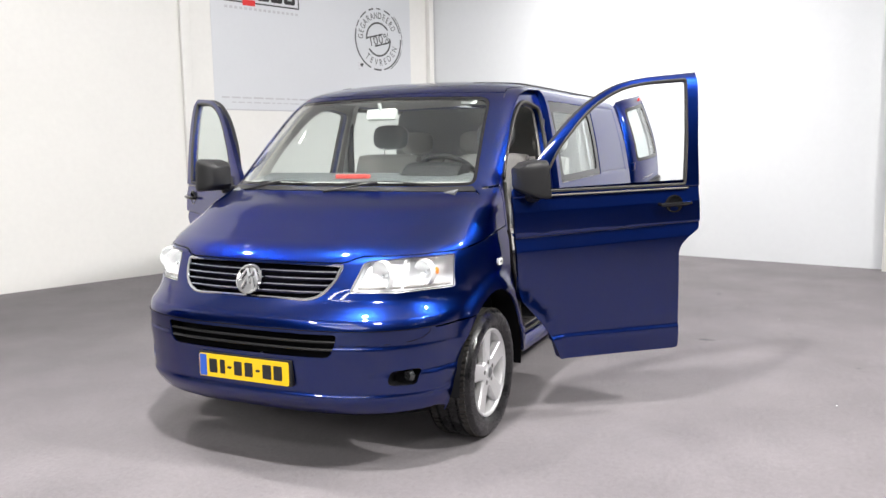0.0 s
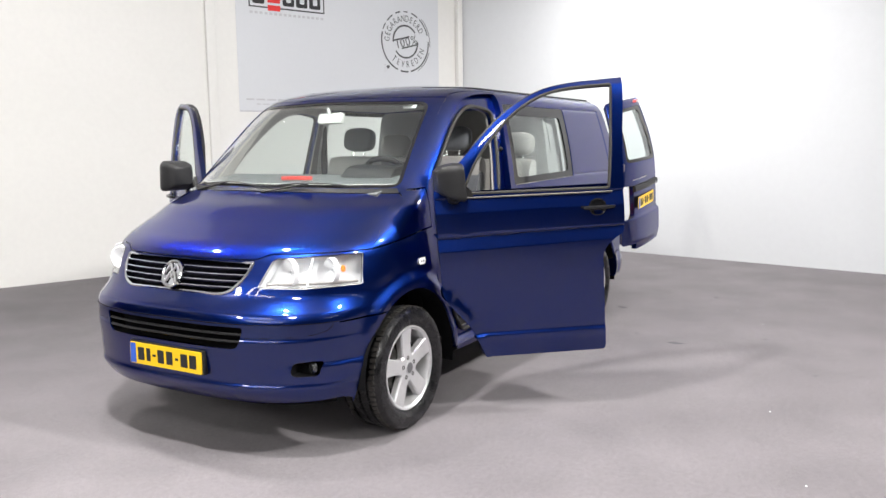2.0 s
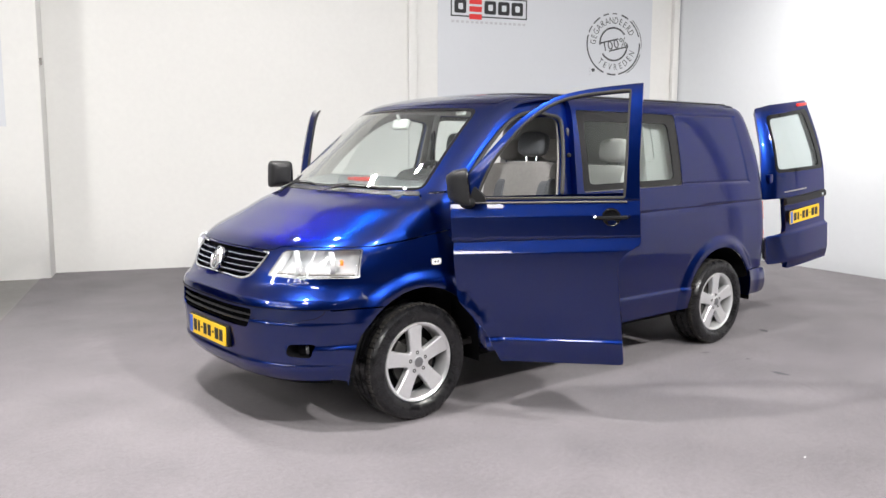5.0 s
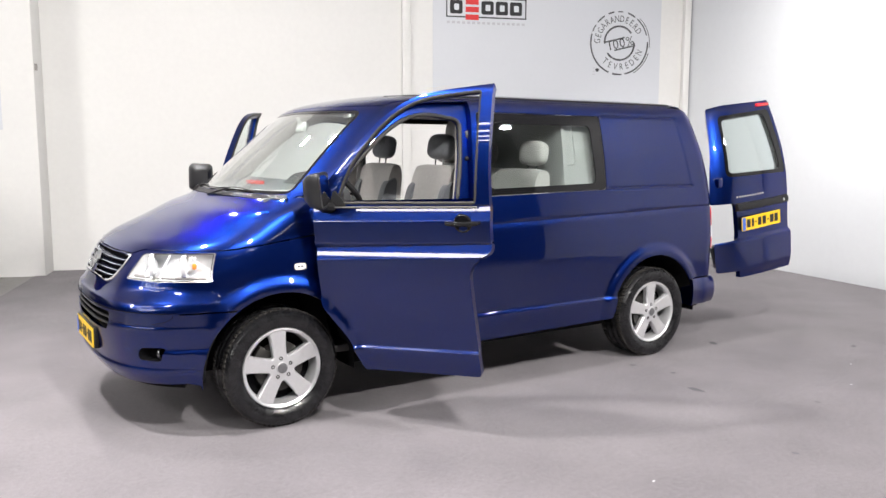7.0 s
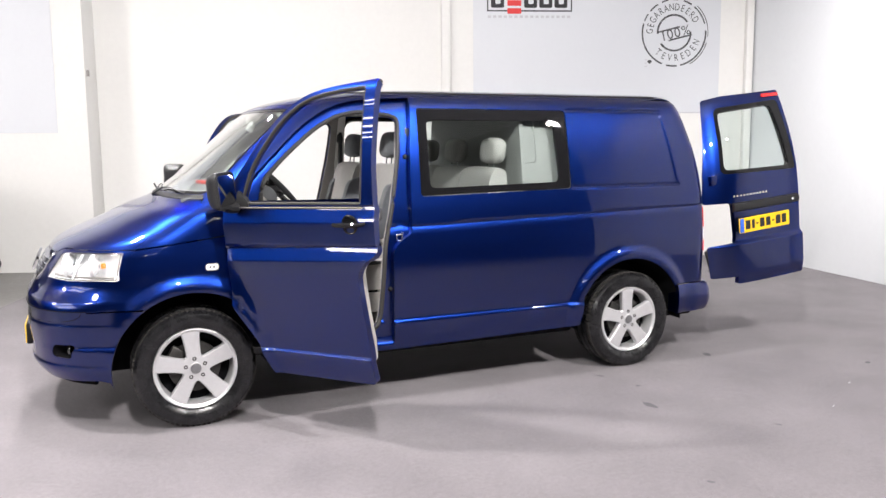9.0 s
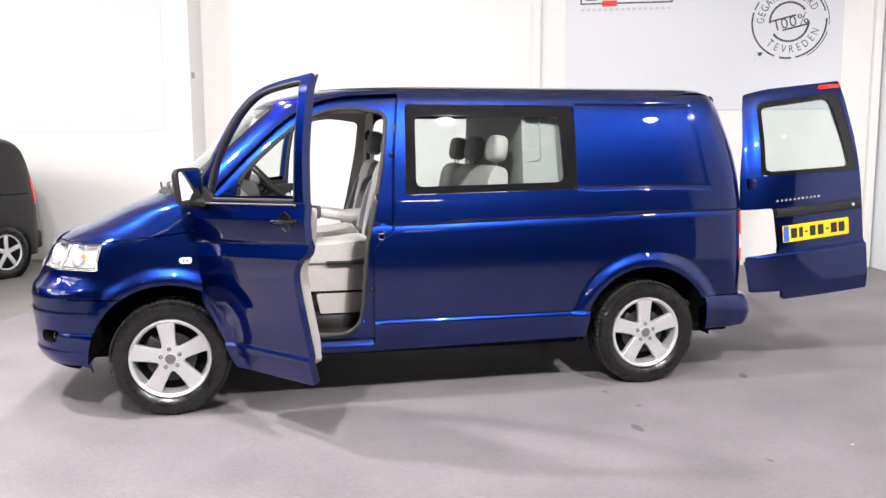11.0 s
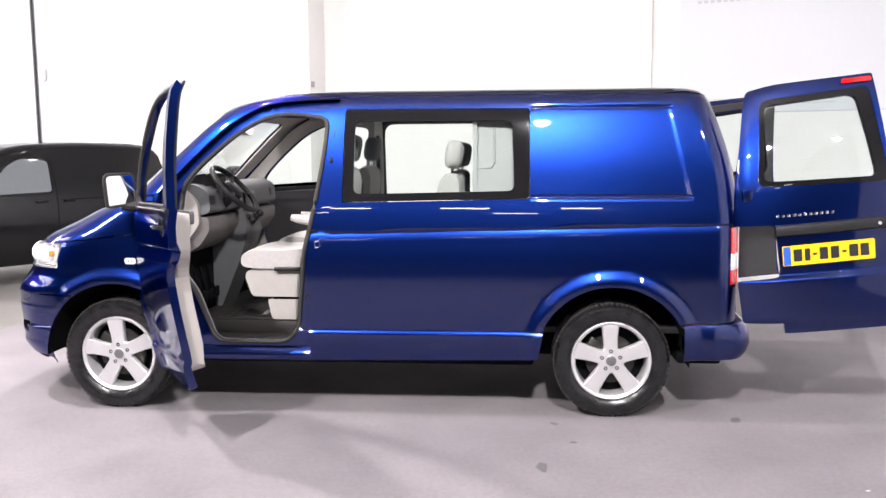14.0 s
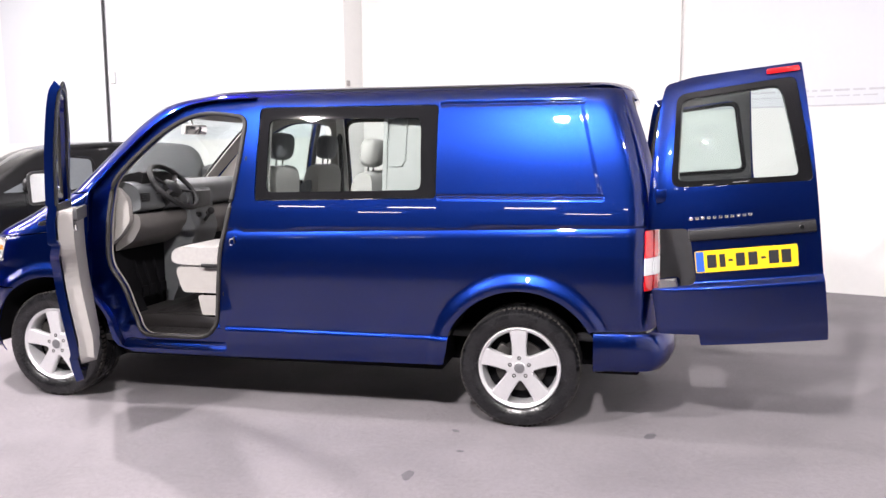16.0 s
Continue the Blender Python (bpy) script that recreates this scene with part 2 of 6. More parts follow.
def relief(x, z):
    """Depth of the pressed panel and the groove along the flank."""
    d = 0
    if .27 < x < 3.72:
        e = z - groove(x)
        if 0 <= e < .005:
            d += .008 * (1 - e / .005)
        elif -.050 < e < 0:
            d += .008 * (1 + e / .050) ** 2
    if 2.525 < x < 3.5 and 1.2 < z < 1.9:
        # pressed field behind the window: fine grooves along its head and foot, a soft step at its end
        end = 3.335 + (1.82 - z) * .22
        inside = min(max((end - x) / .032, 0), 1)
        inside *= inside * (3 - 2 * inside)
        for line in (1.300, 1.822):
            e = abs(z - line) / .0075
            if e < 1:
                d += .0055 * (1 - e * e) * min(max((end + .004 - x) / .012, 0), 1)
        if 1.300 < z < 1.822:
            d += .0035 * inside
    return d


def side(x, z):
    """Half the body's width at length x and height z."""
    w, xf, c, xr = half(z), nose(z), round_c(z), tail(z)
    if x < xf + c:
        k = min((xf + c - x) / c, 1)
        n = n_front(z)
        w *= max(1 - k ** n, 0) ** (1 / n)
    if x > xr - C_REAR:
        k = min((x - xr + C_REAR) / C_REAR, 1)
        w *= max(1 - k ** N_REAR, 0) ** (1 / N_REAR)
    return w + flare(x, z) - relief(x, z)


def front(y, z):
    """The length at which the nose stands at width y and height z."""
    k, n = min(abs(y) / half(z), 1), n_front(z)
    return nose(z) + round_c(z) * (1 - max(1 - k ** n, 0) ** (1 / n))


def back(y, z):
    k = min(abs(y) / half(z), 1)
    return tail(z) - C_REAR * (1 - max(1 - k ** N_REAR, 0) ** (1 / N_REAR))
# ---- building tools ----
def finish(name, verts, faces, mat, parent=None, label="", normals=None, smooth=True):
    me = bpy.data.meshes.new(name)
    me.from_pydata(verts, [], faces)
    me.materials.append(mat)
    me.update()
    if smooth:
        me.polygons.foreach_set("use_smooth", [True] * len(me.polygons))
    if normals is not None:
        me.normals_split_custom_set_from_vertices(normals)
    ob = new(name, me)
    ob.parent = parent
    if label:
        tagged(ob, label)
    return ob


def part(name, bm, mat, parent=None, label="", smooth=True, angle=35):
    """One mesh object from a bmesh, with its sharp edges kept sharp."""
    bm.normal_update()
    for f in bm.faces:
        f.smooth = smooth
    for e in bm.edges:
        e.smooth = not (len(e.link_faces) == 2 and e.calc_face_angle(0) > radians(angle))
    me = bpy.data.meshes.new(name)
    bm.to_mesh(me)
    bm.free()
    me.materials.append(mat)
    ob = new(name, me)
    ob.parent = parent
    if label:
        tagged(ob, label)
    return ob


def thing(name, label, category, group="", at=(0, 0, 0)):
    ob = new(name)
    ob.location = at
    ob.empty_display_size = 0.1
    return tagged(ob, label, category, group)


def box(bm, x0, x1, y0, y1, z0, z1, bevel=0.0, m=None, segments=2):
    made = bmesh.ops.create_cube(bm, size=1)["verts"]
    for v in made:
        v.co = Vector((x0 + (v.co.x + .5) * (x1 - x0), y0 + (v.co.y + .5) * (y1 - y0), z0 + (v.co.z + .5) * (z1 - z0)))
    if bevel:
        edges = list({e for v in made for e in v.link_edges})
        made = list({v for f in bmesh.ops.bevel(bm, geom=edges, offset=bevel, segments=segments, affect="EDGES", profile=0.5)["faces"] for v in f.verts} | {v for v in made if v.is_valid})
    if m is not None:
        bmesh.ops.transform(bm, matrix=m, verts=made)
    return made


def lathe(bm, profile, steps=48, m=None, closed=False):
    """Turns (radius, height) pairs round the z axis."""
    rings = []
    for r, h in profile:
        rings.append([bm.verts.new((r * math.cos(2 * math.pi * i / steps), r * math.sin(2 * math.pi * i / steps), h)) for i in range(steps)])
    pairs = list(zip(rings, rings[1:])) + ([(rings[-1], rings[0])] if closed else [])
    for a, b in pairs:
        for i in range(steps):
            bm.faces.new((a[i], a[(i + 1) % steps], b[(i + 1) % steps], b[i]))
    if m is not None:
        bmesh.ops.transform(bm, matrix=m, verts=[v for r in rings for v in r])


def tube(bm, path, radius, sides=8, closed=False, flat=1.0):
    """A round bar along the points of path."""
    pts = [Vector(p) for p in path]
    rings, n = [], len(pts)
    up = Vector((0.13, 0.21, 0.97))
    for i, p in enumerate(pts):
        t = (pts[(i + 1) % n] - pts[i - 1]) if closed else (pts[min(i + 1, n - 1)] - pts[max(i - 1, 0)])
        t.normalize()
        a = t.cross(up)
        if a.length < 0.1:
            a = t.cross(Vector((1, 0, 0)))
        a.normalize()
        b = t.cross(a)
        r = radius[i] if isinstance(radius, (list, tuple)) else radius
        rings.append([bm.verts.new(p + a * (r * math.cos(2 * math.pi * k / sides)) + b * (r * flat * math.sin(2 * math.pi * k / sides))) for k in range(sides)])
    for i in range(n if closed else n - 1):
        a, b = rings[i], rings[(i + 1) % n]
        for k in range(sides):
            bm.faces.new((a[k], a[(k + 1) % sides], b[(k + 1) % sides], b[k]))
    if not closed:
        bm.faces.new(rings[0][::-1])
        bm.faces.new(rings[-1])


def prism(bm, outline, depth, m=None, bevel=0.0):
    """A flat outline in (u, v), thickened along w, in the frame m."""
    low = [bm.verts.new((u, v, 0)) for u, v in outline]
    high = [bm.verts.new((u, v, depth)) for u, v in outline]
    n = len(outline)
    faces = [bm.faces.new(low[::-1]), bm.faces.new(high)]
    for i in range(n):
        faces.append(bm.faces.new((low[i], low[(i + 1) % n], high[(i + 1) % n], high[i])))
    made = low + high
    if bevel:
        edges = [e for e in faces[1].edges]
        res = bmesh.ops.bevel(bm, geom=edges, offset=bevel, segments=2, affect="EDGES", profile=0.5)
        made = list({v for f in res["faces"] for v in f.verts} | {v for v in made if v.is_valid})
    if m is not None:
        bmesh.ops.transform(bm, matrix=m, verts=made)
    return made


def rounded(pts, radius=0.02, steps=4):
    """A polygon with its corners rounded. radius: one number, or one for each corner."""
    out, n = [], len(pts)
    for i in range(n):
        p, a, b = Vector(pts[i]), Vector(pts[i - 1]), Vector(pts[(i + 1) % n])
        r = radius[i] if isinstance(radius, (list, tuple)) else radius
        if r <= 0:
            out.append(tuple(p))
            continue
        ra, rb = min(r, (a - p).length * .45), min(r, (b - p).length * .45)
        s, e = p + (a - p).normalized() * ra, p + (b - p).normalized() * rb
        for k in range(steps + 1):
            t = k / steps
            out.append(tuple(s * (1 - t) ** 2 + p * 2 * t * (1 - t) + e * t * t))
    return out


def inset(pts, d):
    """A polygon moved inwards by d (outwards: minus)."""
    n = len(pts)
    area = sum(pts[i - 1][0] * pts[i][1] - pts[i][0] * pts[i - 1][1] for i in range(n))
    sg = 1 if area > 0 else -1
    out = []
    for i in range(n):
        p, a, b = Vector(pts[i]), Vector(pts[i - 1]), Vector(pts[(i + 1) % n])
        u, v = (p - a).normalized(), (b - p).normalized()
        nu, nv = Vector((-u.y, u.x)) * sg, Vector((-v.y, v.x)) * sg
        k = nu + nv
        k = k / max(k.length_squared / 2, 0.35)
        out.append(tuple(p + k * d))
    return out


def sheet(outline, holes, place, step, lines=()):
    """The triangles of an outline with holes, cut along a grid of that step and along further lines ((u, v), (nu, nv))."""
    bm = bmesh.new()
    edges = []
    for loop in (outline, *holes):
        vs = [bm.verts.new((u, v, 0)) for u, v in loop]
        edges += [bm.edges.new((vs[i - 1], vs[i])) for i in range(len(vs))]
    bmesh.ops.triangle_fill(bm, use_beauty=True, use_dissolve=False, edges=edges, normal=(0, 0, 1))
    us, vs = [p[0] for p in outline], [p[1] for p in outline]
    cuts = [((u, 0, 0), (1, 0, 0)) for u in np.arange(math.ceil(min(us) / step[0]) * step[0], max(us), step[0])]
    cuts += [((0, v, 0), (0, 1, 0)) for v in np.arange(math.ceil(min(vs) / step[1]) * step[1], max(vs), step[1])]
    cuts += [((*c, 0), (*n, 0)) for c, n in lines]
    for c, n in cuts:
        bmesh.ops.bisect_plane(bm, geom=bm.verts[:] + bm.edges[:] + bm.faces[:], dist=1e-5, plane_co=c, plane_no=n)
    bmesh.ops.triangulate(bm, faces=[f for f in bm.faces if len(f.verts) > 4])
    bm.verts.index_update()
    flat = [(v.co.x, v.co.y) for v in bm.verts]
    faces = [[v.index for v in f.verts] for f in bm.faces]
    rim = []
    for e in bm.edges:
        if len(e.link_faces) == 1:
            l = e.link_loops[0]
            rim.append((l.vert.index, l.link_loop_next.vert.index))
    bm.free()
    return flat, faces, rim


def shell(patches, thick, turn=None):
    """Curved panels with thickness. patches: (outline, holes, place, out, step, lines); place takes (u, v) to a point, out is a rough outward direction.
    Returns vertices, faces and normals."""
    V, F, N = [], [], []
    for outline, holes, place, out, step, lines in patches:
        flat, faces, rim = sheet(outline, holes, place, step, lines)
        out, h, pos, nor = Vector(out), 0.004, [], []
        for u, v in flat:
            p = Vector(place(u, v))
            n = (Vector(place(u + h, v)) - Vector(place(u - h, v))).cross(Vector(place(u, v + h)) - Vector(place(u, v - h)))
            n = n.normalized() if n.length > 1e-12 else out.copy()
            pos.append(p)
            nor.append(n)
        flip = sum(n.dot(out) for n in nor) < 0
        if flip:
            nor = [-n for n in nor]
        base = len(V)
        V += pos
        N += nor
        F += [[base + i for i in (f[::-1] if flip else f)] for f in faces]
        if thick:
            inner = len(V)
            V += [p - n * thick for p, n in zip(pos, nor)]
            N += [-n for n in nor]
            F += [[inner + i for i in (f if flip else f[::-1])] for f in faces]
            for a, b in rim:
                if flip:
                    a, b = b, a
                q = [pos[b], pos[a], pos[a] - nor[a] * thick, pos[b] - nor[b] * thick]
                n = (q[1] - q[0]).cross(q[2] - q[1])
                n = n.normalized() if n.length > 1e-12 else out
                s = len(V)
                V += q
                N += [n] * 4
                F.append([s, s + 1, s + 2, s + 3])
    if turn is not None:
        r = turn.to_3x3()
        V, N = [turn @ v for v in V], [r @ n for n in N]
    return V, F, N


def panel(name, patches, mat, parent, label="", thick=0.004, turn=None):
    V, F, N = shell(patches, thick, turn)
    return finish(name, [tuple(v) for v in V], F, mat, parent, label, [tuple(n) for n in N])
# ---- the hall ----
# back wall: through WA along WD, its room side towards -WN
WA, WD, WN = Vector((4.65, 4.53, 0)), Vector((.942, -.336, 0)).normalized(), Vector((.336, .942, 0)).normalized()
CORNER = WA + WD * 3.74
RD = Vector((.199, .980, 0)).normalized()          # right wall, from the corner towards -RD
RN = Vector((.980, -.199, 0)).normalized()
HIGH = 5.2


def wall_frame(s, off=0.0, z=0.0):
    """On the back wall: u along it, v up, w out into the room."""
    p = WA + WD * s - WN * off
    return Matrix(((WD.x, 0, -WN.x, p.x), (WD.y, 0, -WN.y, p.y), (0, 1, 0, z), (0, 0, 0, 1)))


def right_frame(s, off=0.0, z=0.0):
    """On the right wall: u from the corner into the hall, v up, w out into the room."""
    p = CORNER - RD * s - RN * off
    return Matrix(((-RD.x, 0, -RN.x, p.x), (-RD.y, 0, -RN.y, p.y), (0, 1, 0, z), (0, 0, 0, 1)))


def slab(name, m, u0, u1, v0, v1, w0, w1, mat, label, category, bevel=0.0, kind="structure", parent=None):
    bm = bmesh.new()
    box(bm, u0, u1, v0, v1, w0, w1, bevel, m)
    bmesh.ops.recalc_face_normals(bm, faces=bm.faces[:])
    ob = part(name, bm, mat, parent)
    return tagged(ob, label, category, kind=kind)


slab("wall_back", wall_frame(0), -5.24, 4.2, -.05, HIGH, -.25, 0, WALL, "white painted back wall of the showroom hall", "wall")
slab("wall_back_left", wall_frame(0), -30.0, -5.24, -.05, HIGH, -.25, .42, WALL, "white boarded wall that stands forward of the back wall", "wall", 0.006)
slab("wall_right", right_frame(0), -.4, 6.62, -.05, HIGH, -.25, 0, WALL_COOL, "white smooth side wall of the showroom hall", "wall")
slab("wall_right_pilaster", right_frame(0), 6.62, 7.5, -.05, HIGH, -.25, .16, WALL, "white wall pier that stands proud of the side wall", "wall", 0.01)
slab("wall_right_far", right_frame(0), 7.5, 9.6, -.05, HIGH, -.25, 0, HALL_GREY, "plain pale side wall further along the hall", "wall")
# unseen walls, coloured dark to keep the van's reflections dark
slab("wall_right_end", right_frame(0), 9.6, 26.0, -.05, HIGH, -.25, 0, HALL_DARK, "unseen side wall at the end of the hall, darkness put into its colour", "wall")
slab("wall_front", Matrix.Identity(4), -24, 8, -20.3, -20, -.05, HIGH, HALL_DARK, "unseen wall behind the camera, darkness put into its colour", "wall")
slab("wall_left", Matrix.Identity(4), -24.3, -24, -20, 18, -.05, HIGH, HALL_DARK, "unseen wall far along the hall, darkness put into its colour", "wall")
slab("ceiling", Matrix.Identity(4), -25, 10, -21, 19, HIGH, HIGH + .2, CEIL, "plain pale ceiling of the hall", "ceiling")
slab("wall_post", wall_frame(0), -.64, -.52, 0, HIGH, 0, .05, WALL, "slim white post on the back wall", "wall post", 0.008)
slab("corner_pipe_box", wall_frame(0), 3.62, 3.72, 0, HIGH, 0, .09, WALL, "slim white pipe casing in the corner of the hall", "pipe casing", 0.01)

# the floor: concrete under all of it, a grey carpet up to a straight edge
slab("floor", Matrix.Identity(4), -25, 10, -21, 19, -.2, -.006, CONCRETE, "bare smooth grey-beige concrete floor", "floor")
bm = bmesh.new()
edge_s = -5.36
c = [WA + WD * edge_s + WN * 0.0, WA + WD * edge_s - WN * 24.0, WA + WD * 6.5 - WN * 24.0, WA + WD * 4.1 - WN * 0.0]
prism(bm, [(p.x, p.y) for p in c][::-1], 0.006, Matrix.Translation((0, 0, -.006)))
bmesh.ops.recalc_face_normals(bm, faces=bm.faces[:])
tagged(part("carpet", bm, CARPET), "worn mid-grey needle-felt carpet with faint stains", "carpet", kind="structure")

# banner and poster
slab("banner_left", wall_frame(0), -14.0, -5.62, 1.80, 5.0, .423, .427, POSTER, "pale blue-white banner hung on the boarded wall", "banner", kind="")
poster = slab("poster", wall_frame(0), -.20, 3.27, 2.02, 4.9, .0, .006, POSTER, "white printed poster with a stamp and a logo", "poster", kind="")
# ---- the blue van ----
K_REAR = .90


def soft_step(v):
    v = min(max(v, 0), 1)
    return v * v * (3 - 2 * v)


def wrap(z):
    """The half width at which the front plates hand over to the flank."""
    return half(z) * (.93 + .035 * soft_step((z - .72) / .08) * (1 - soft_step((z - 1.06) / .14)))


van = thing("van", "dark metallic blue panel van with its doors wide open", "van")


def skin(sg):
    return lambda x, z: (x, sg * side(x, z), z)


def nose_skin(y, z):
    return (front(y, z), y, z)


def tail_skin(y, z):
    return (back(y, z), y, z)


def roof_skin(x, y):
    lo, hi = 1.60, 1.977
    for _ in range(26):
        mid = (lo + hi) / 2
        lo, hi = (mid, hi) if side(x, mid) > abs(y) else (lo, mid)
    return (x, y, lo)


def arc(cx, cz, r, a0, a1, n):
    return [(cx + r * math.cos(radians(a0 + (a1 - a0) * i / n)), cz + r * math.sin(radians(a0 + (a1 - a0) * i / n))) for i in range(n + 1)]


def front_edge(z):
    return front(wrap(z), z)


def rear_edge(z):
    return back(K_REAR * half(z), z)


def spread(a, b, n):
    return [a + (b - a) * i / n for i in range(n + 1)]


def hood_line(y):
    a = abs(y)
    return .997 + soft_step((a - .44) / .09) * (.023 + .011 * (a / .85) ** 2)


def wing_line(x):
    """The joint between the hood's side and the wing."""
    return 1.034 + (x + .26) * .125


eave = curve([(.70, 1.845), (.80, 1.862), (1.0, 1.889), (1.25, 1.902), (3.2, 1.903), (3.5, 1.894)])
DOOR = rounded([(.278, 1.325), (.278, .735), (.34, .655), (.425, .545), (.478, .42), (.50, .352), (1.205, .352), (1.205, .945), (1.262, 1.005), (1.335, 1.045),
                (1.347, 1.5), (1.378, 1.80), (1.384, 1.892), (1.08, 1.878), (.90, 1.846), (.70, 1.738), (.48, 1.53)],
               [0, .04, .05, .05, .05, .02, .03, .05, .05, .03, .1, .05, .006, .12, .15, .15, .15])
DOOR_WINDOW = rounded([(.43, 1.305), (1.262, 1.292), (1.284, 1.5), (1.320, 1.858), (1.075, 1.850), (.91, 1.820), (.733, 1.720), (.53, 1.508)],
                      [.02, .02, .1, .02, .12, .14, .14, .1])
APERTURE = rounded([(.43, 1.38), (.40, 1.10), (.405, .86), (.50, .74), (.56, .56), (.62, .425), (1.05, .425), (1.12, .50), (1.135, .62), (1.165, .98), (1.215, 1.18),
                    (1.28, 1.52), (1.305, 1.765), (1.07, 1.800), (.92, 1.775), (.76, 1.69), (.55, 1.51)],
                   [.06, .06, .08, .10, .06, .06, .08, .05, .1, .06, .1, .1, .05, .12, .15, .15, .15])
WINDOW = rounded([(1.405, 1.268), (2.520, 1.288), (2.520, 1.822), (1.418, 1.826)], .03)
SLIDE = rounded([(1.415, .40), (2.47, .40), (2.46, 1.80), (1.410, 1.80)], [.06, .06, .05, .10])
PANE = rounded([(1.475, 1.320), (2.428, 1.338), (2.415, 1.748), (1.482, 1.752)], .045)

G1, G2 = (.0225, -1), (1.38, 1.09)
SIDE_LINES = [((0, .485), (0, 1)), ((0, .515), (0, 1)), ((0, .50), (0, 1)), ((1.38, 1.09), G1), ((1.38, 1.095), G1), ((1.38, 1.082), G1), ((1.38, 1.072), G1), ((1.38, 1.058), G1), ((1.38, 1.035), G1),
              *[((0, z), (0, 1)) for z in (1.2925, 1.2962, 1.300, 1.3038, 1.3075, 1.8145, 1.8182, 1.822, 1.8258, 1.8295)],
              *[((x, 1.82), (1, .22)) for x in (3.335, 3.327, 3.319, 3.311, 3.303)], ((3.70, 0), (1, 0)), ((3.68, 0), (1, 0)), ((3.74, 0), (1, 0))]


def flank_outline():
    out = [(front_edge(z), z) for z in spread(.705, 1.028, 30)]
    out += [(x, wing_line(x) - .004) for x in (-.10, .05, .15, .256)] + [(.256, 1.320)]
    out += [(front_edge(z), z) for z in spread(1.312, 1.846, 14)]
    out += [(x, eave(x)) for x in (.84, .92, 1.0, 1.1, 1.25, 1.4, 2.0, 2.6, 3.2)]
    out += [(rear_edge(z), z) for z in spread(1.893, 1.14, 9)]
    out += [(3.672, 1.128), (3.676, .95), (3.672, .785)]
    out += [(rear_edge(z), z) for z in spread(.775, .575, 4)]
    out += [(3.40, .570)]
    out += arc(3.0, .34, .445, 30, 154, 20)
    out += [(2.585, .43), (2.565, .345), (2.45, .335), (1.21, .318), (.55, .318), (.475, .36)]
    out += arc(0, .34, .445, 8, 124, 20)
    return out


flank = flank_outline()
for sg, nm in ((-1, "body_side"), (1, "body_side")):
    out = (0, sg, 0)
    panel(nm, [(flank, [DOOR, inset(WINDOW, .002) if sg < 0 else SLIDE], skin(sg), out, (.024, .024), SIDE_LINES)], PAINT, van, thick=.006)
    # door jamb behind the door's edge, and the return that joins it to the skin
    jamb = lambda x, z, s=sg: (x, s * (side(x, z) - .045), z)
    panel("door_jamb", [(inset(DOOR, -.012), [APERTURE], jamb, out, (.06, .06), ())], PAINT, van, thick=.03)
    V, F = [], []
    for i, (x, z) in enumerate(DOOR):
        V += [(x, sg * (side(x, z) - .001), z), (x, sg * (side(x, z) - .055), z)]
        j = (i + 1) % len(DOOR)
        F.append([2 * i, 2 * j, 2 * j + 1, 2 * i + 1])
    finish("jamb_return", V, F, PAINT, van)
    bm = bmesh.new()
    tube(bm, [(x, sg * (side(x, z) - .040), z) for x, z in inset(APERTURE, -.004)], .013, 8, True)
    part("door_seal", bm, SEAL, van, "black rubber door seal")
    # striker for the lock, and the rubber stops above and below it
    bm = bmesh.new()
    m = Matrix.Translation((1.272, sg * (side(1.272, 1.02) - .040), 1.02))
    box(bm, -.004, .006, -.022, .022, -.035, .035, .003, m)
    tube(bm, [tuple(m @ Vector(p)) for p in ((-.004, -.012, .020), (-.030, -.012, .018), (-.034, -.012, 0), (-.030, -.012, -.018), (-.004, -.012, -.020))], .0055, 8)
    part("lock_striker", bm, CHROME, van, "bright steel lock striker")
    for x, z in ((1.345, 1.52), (1.205, .70)):
        bm = bmesh.new()
        m = Matrix.Translation((x - .012, sg * (side(x, z) - .040), z)) @ Matrix.Rotation(radians(90 * -sg), 4, "X")
        lathe(bm, [(0, .016), (.009, .015), (.014, .006), (.016, 0)], 14, m)
        bmesh.ops.recalc_face_normals(bm, faces=bm.faces[:])
        part("door_stop", bm, BLACK, van)
    # sloping sill under the opening
    bm = bmesh.new()
    rows = []
    for x in spread(.505, 1.200, 8):
        rows.append([bm.verts.new((x, sg * (side(x, .352) - d), z)) for d, z in ((-.0015, .342), (-.0015, .356), (.008, .372), (.030, .392), (.050, .406), (.056, .342))])
    for a, b in zip(rows, rows[1:]):
        for i in range(6):
            bm.faces.new((a[i], a[(i + 1) % 6], b[(i + 1) % 6], b[i]))
    bm.faces.new(rows[0])
    bm.faces.new(rows[-1][::-1])
    bmesh.ops.recalc_face_normals(bm, faces=bm.faces[:])
    part("door_sill", bm, PAINT, van, "painted sill under the door opening", angle=60)
    # side window: black frame and pane; on the far side it sits in the sliding door, pushed back along the flank
    ww = inset(WINDOW, .006)
    shift, lift, holder = 0, 0, van
    if sg > 0:
        shift, lift = 1.06, .062
        bm = bmesh.new()
        tube(bm, [(x, side(x, z) - .030, z) for x, z in inset(SLIDE, -.004)], .016, 8, True)
        part("door_seal", bm, SEAL, van, "black rubber door seal")
        holder = panel("sliding_door", [(inset(SLIDE, -.03), [WINDOW], lambda x, z: (x + shift, side(x, z) + lift, z), out, (.06, .05), ())], PAINT, van, "blue sliding door pushed open along the flank", thick=.045)
    frame_skin = lambda x, z, s=sg, u=shift, l=lift: (x + u, s * (side(x, z) + relief(x, z) - .004 + l), z)
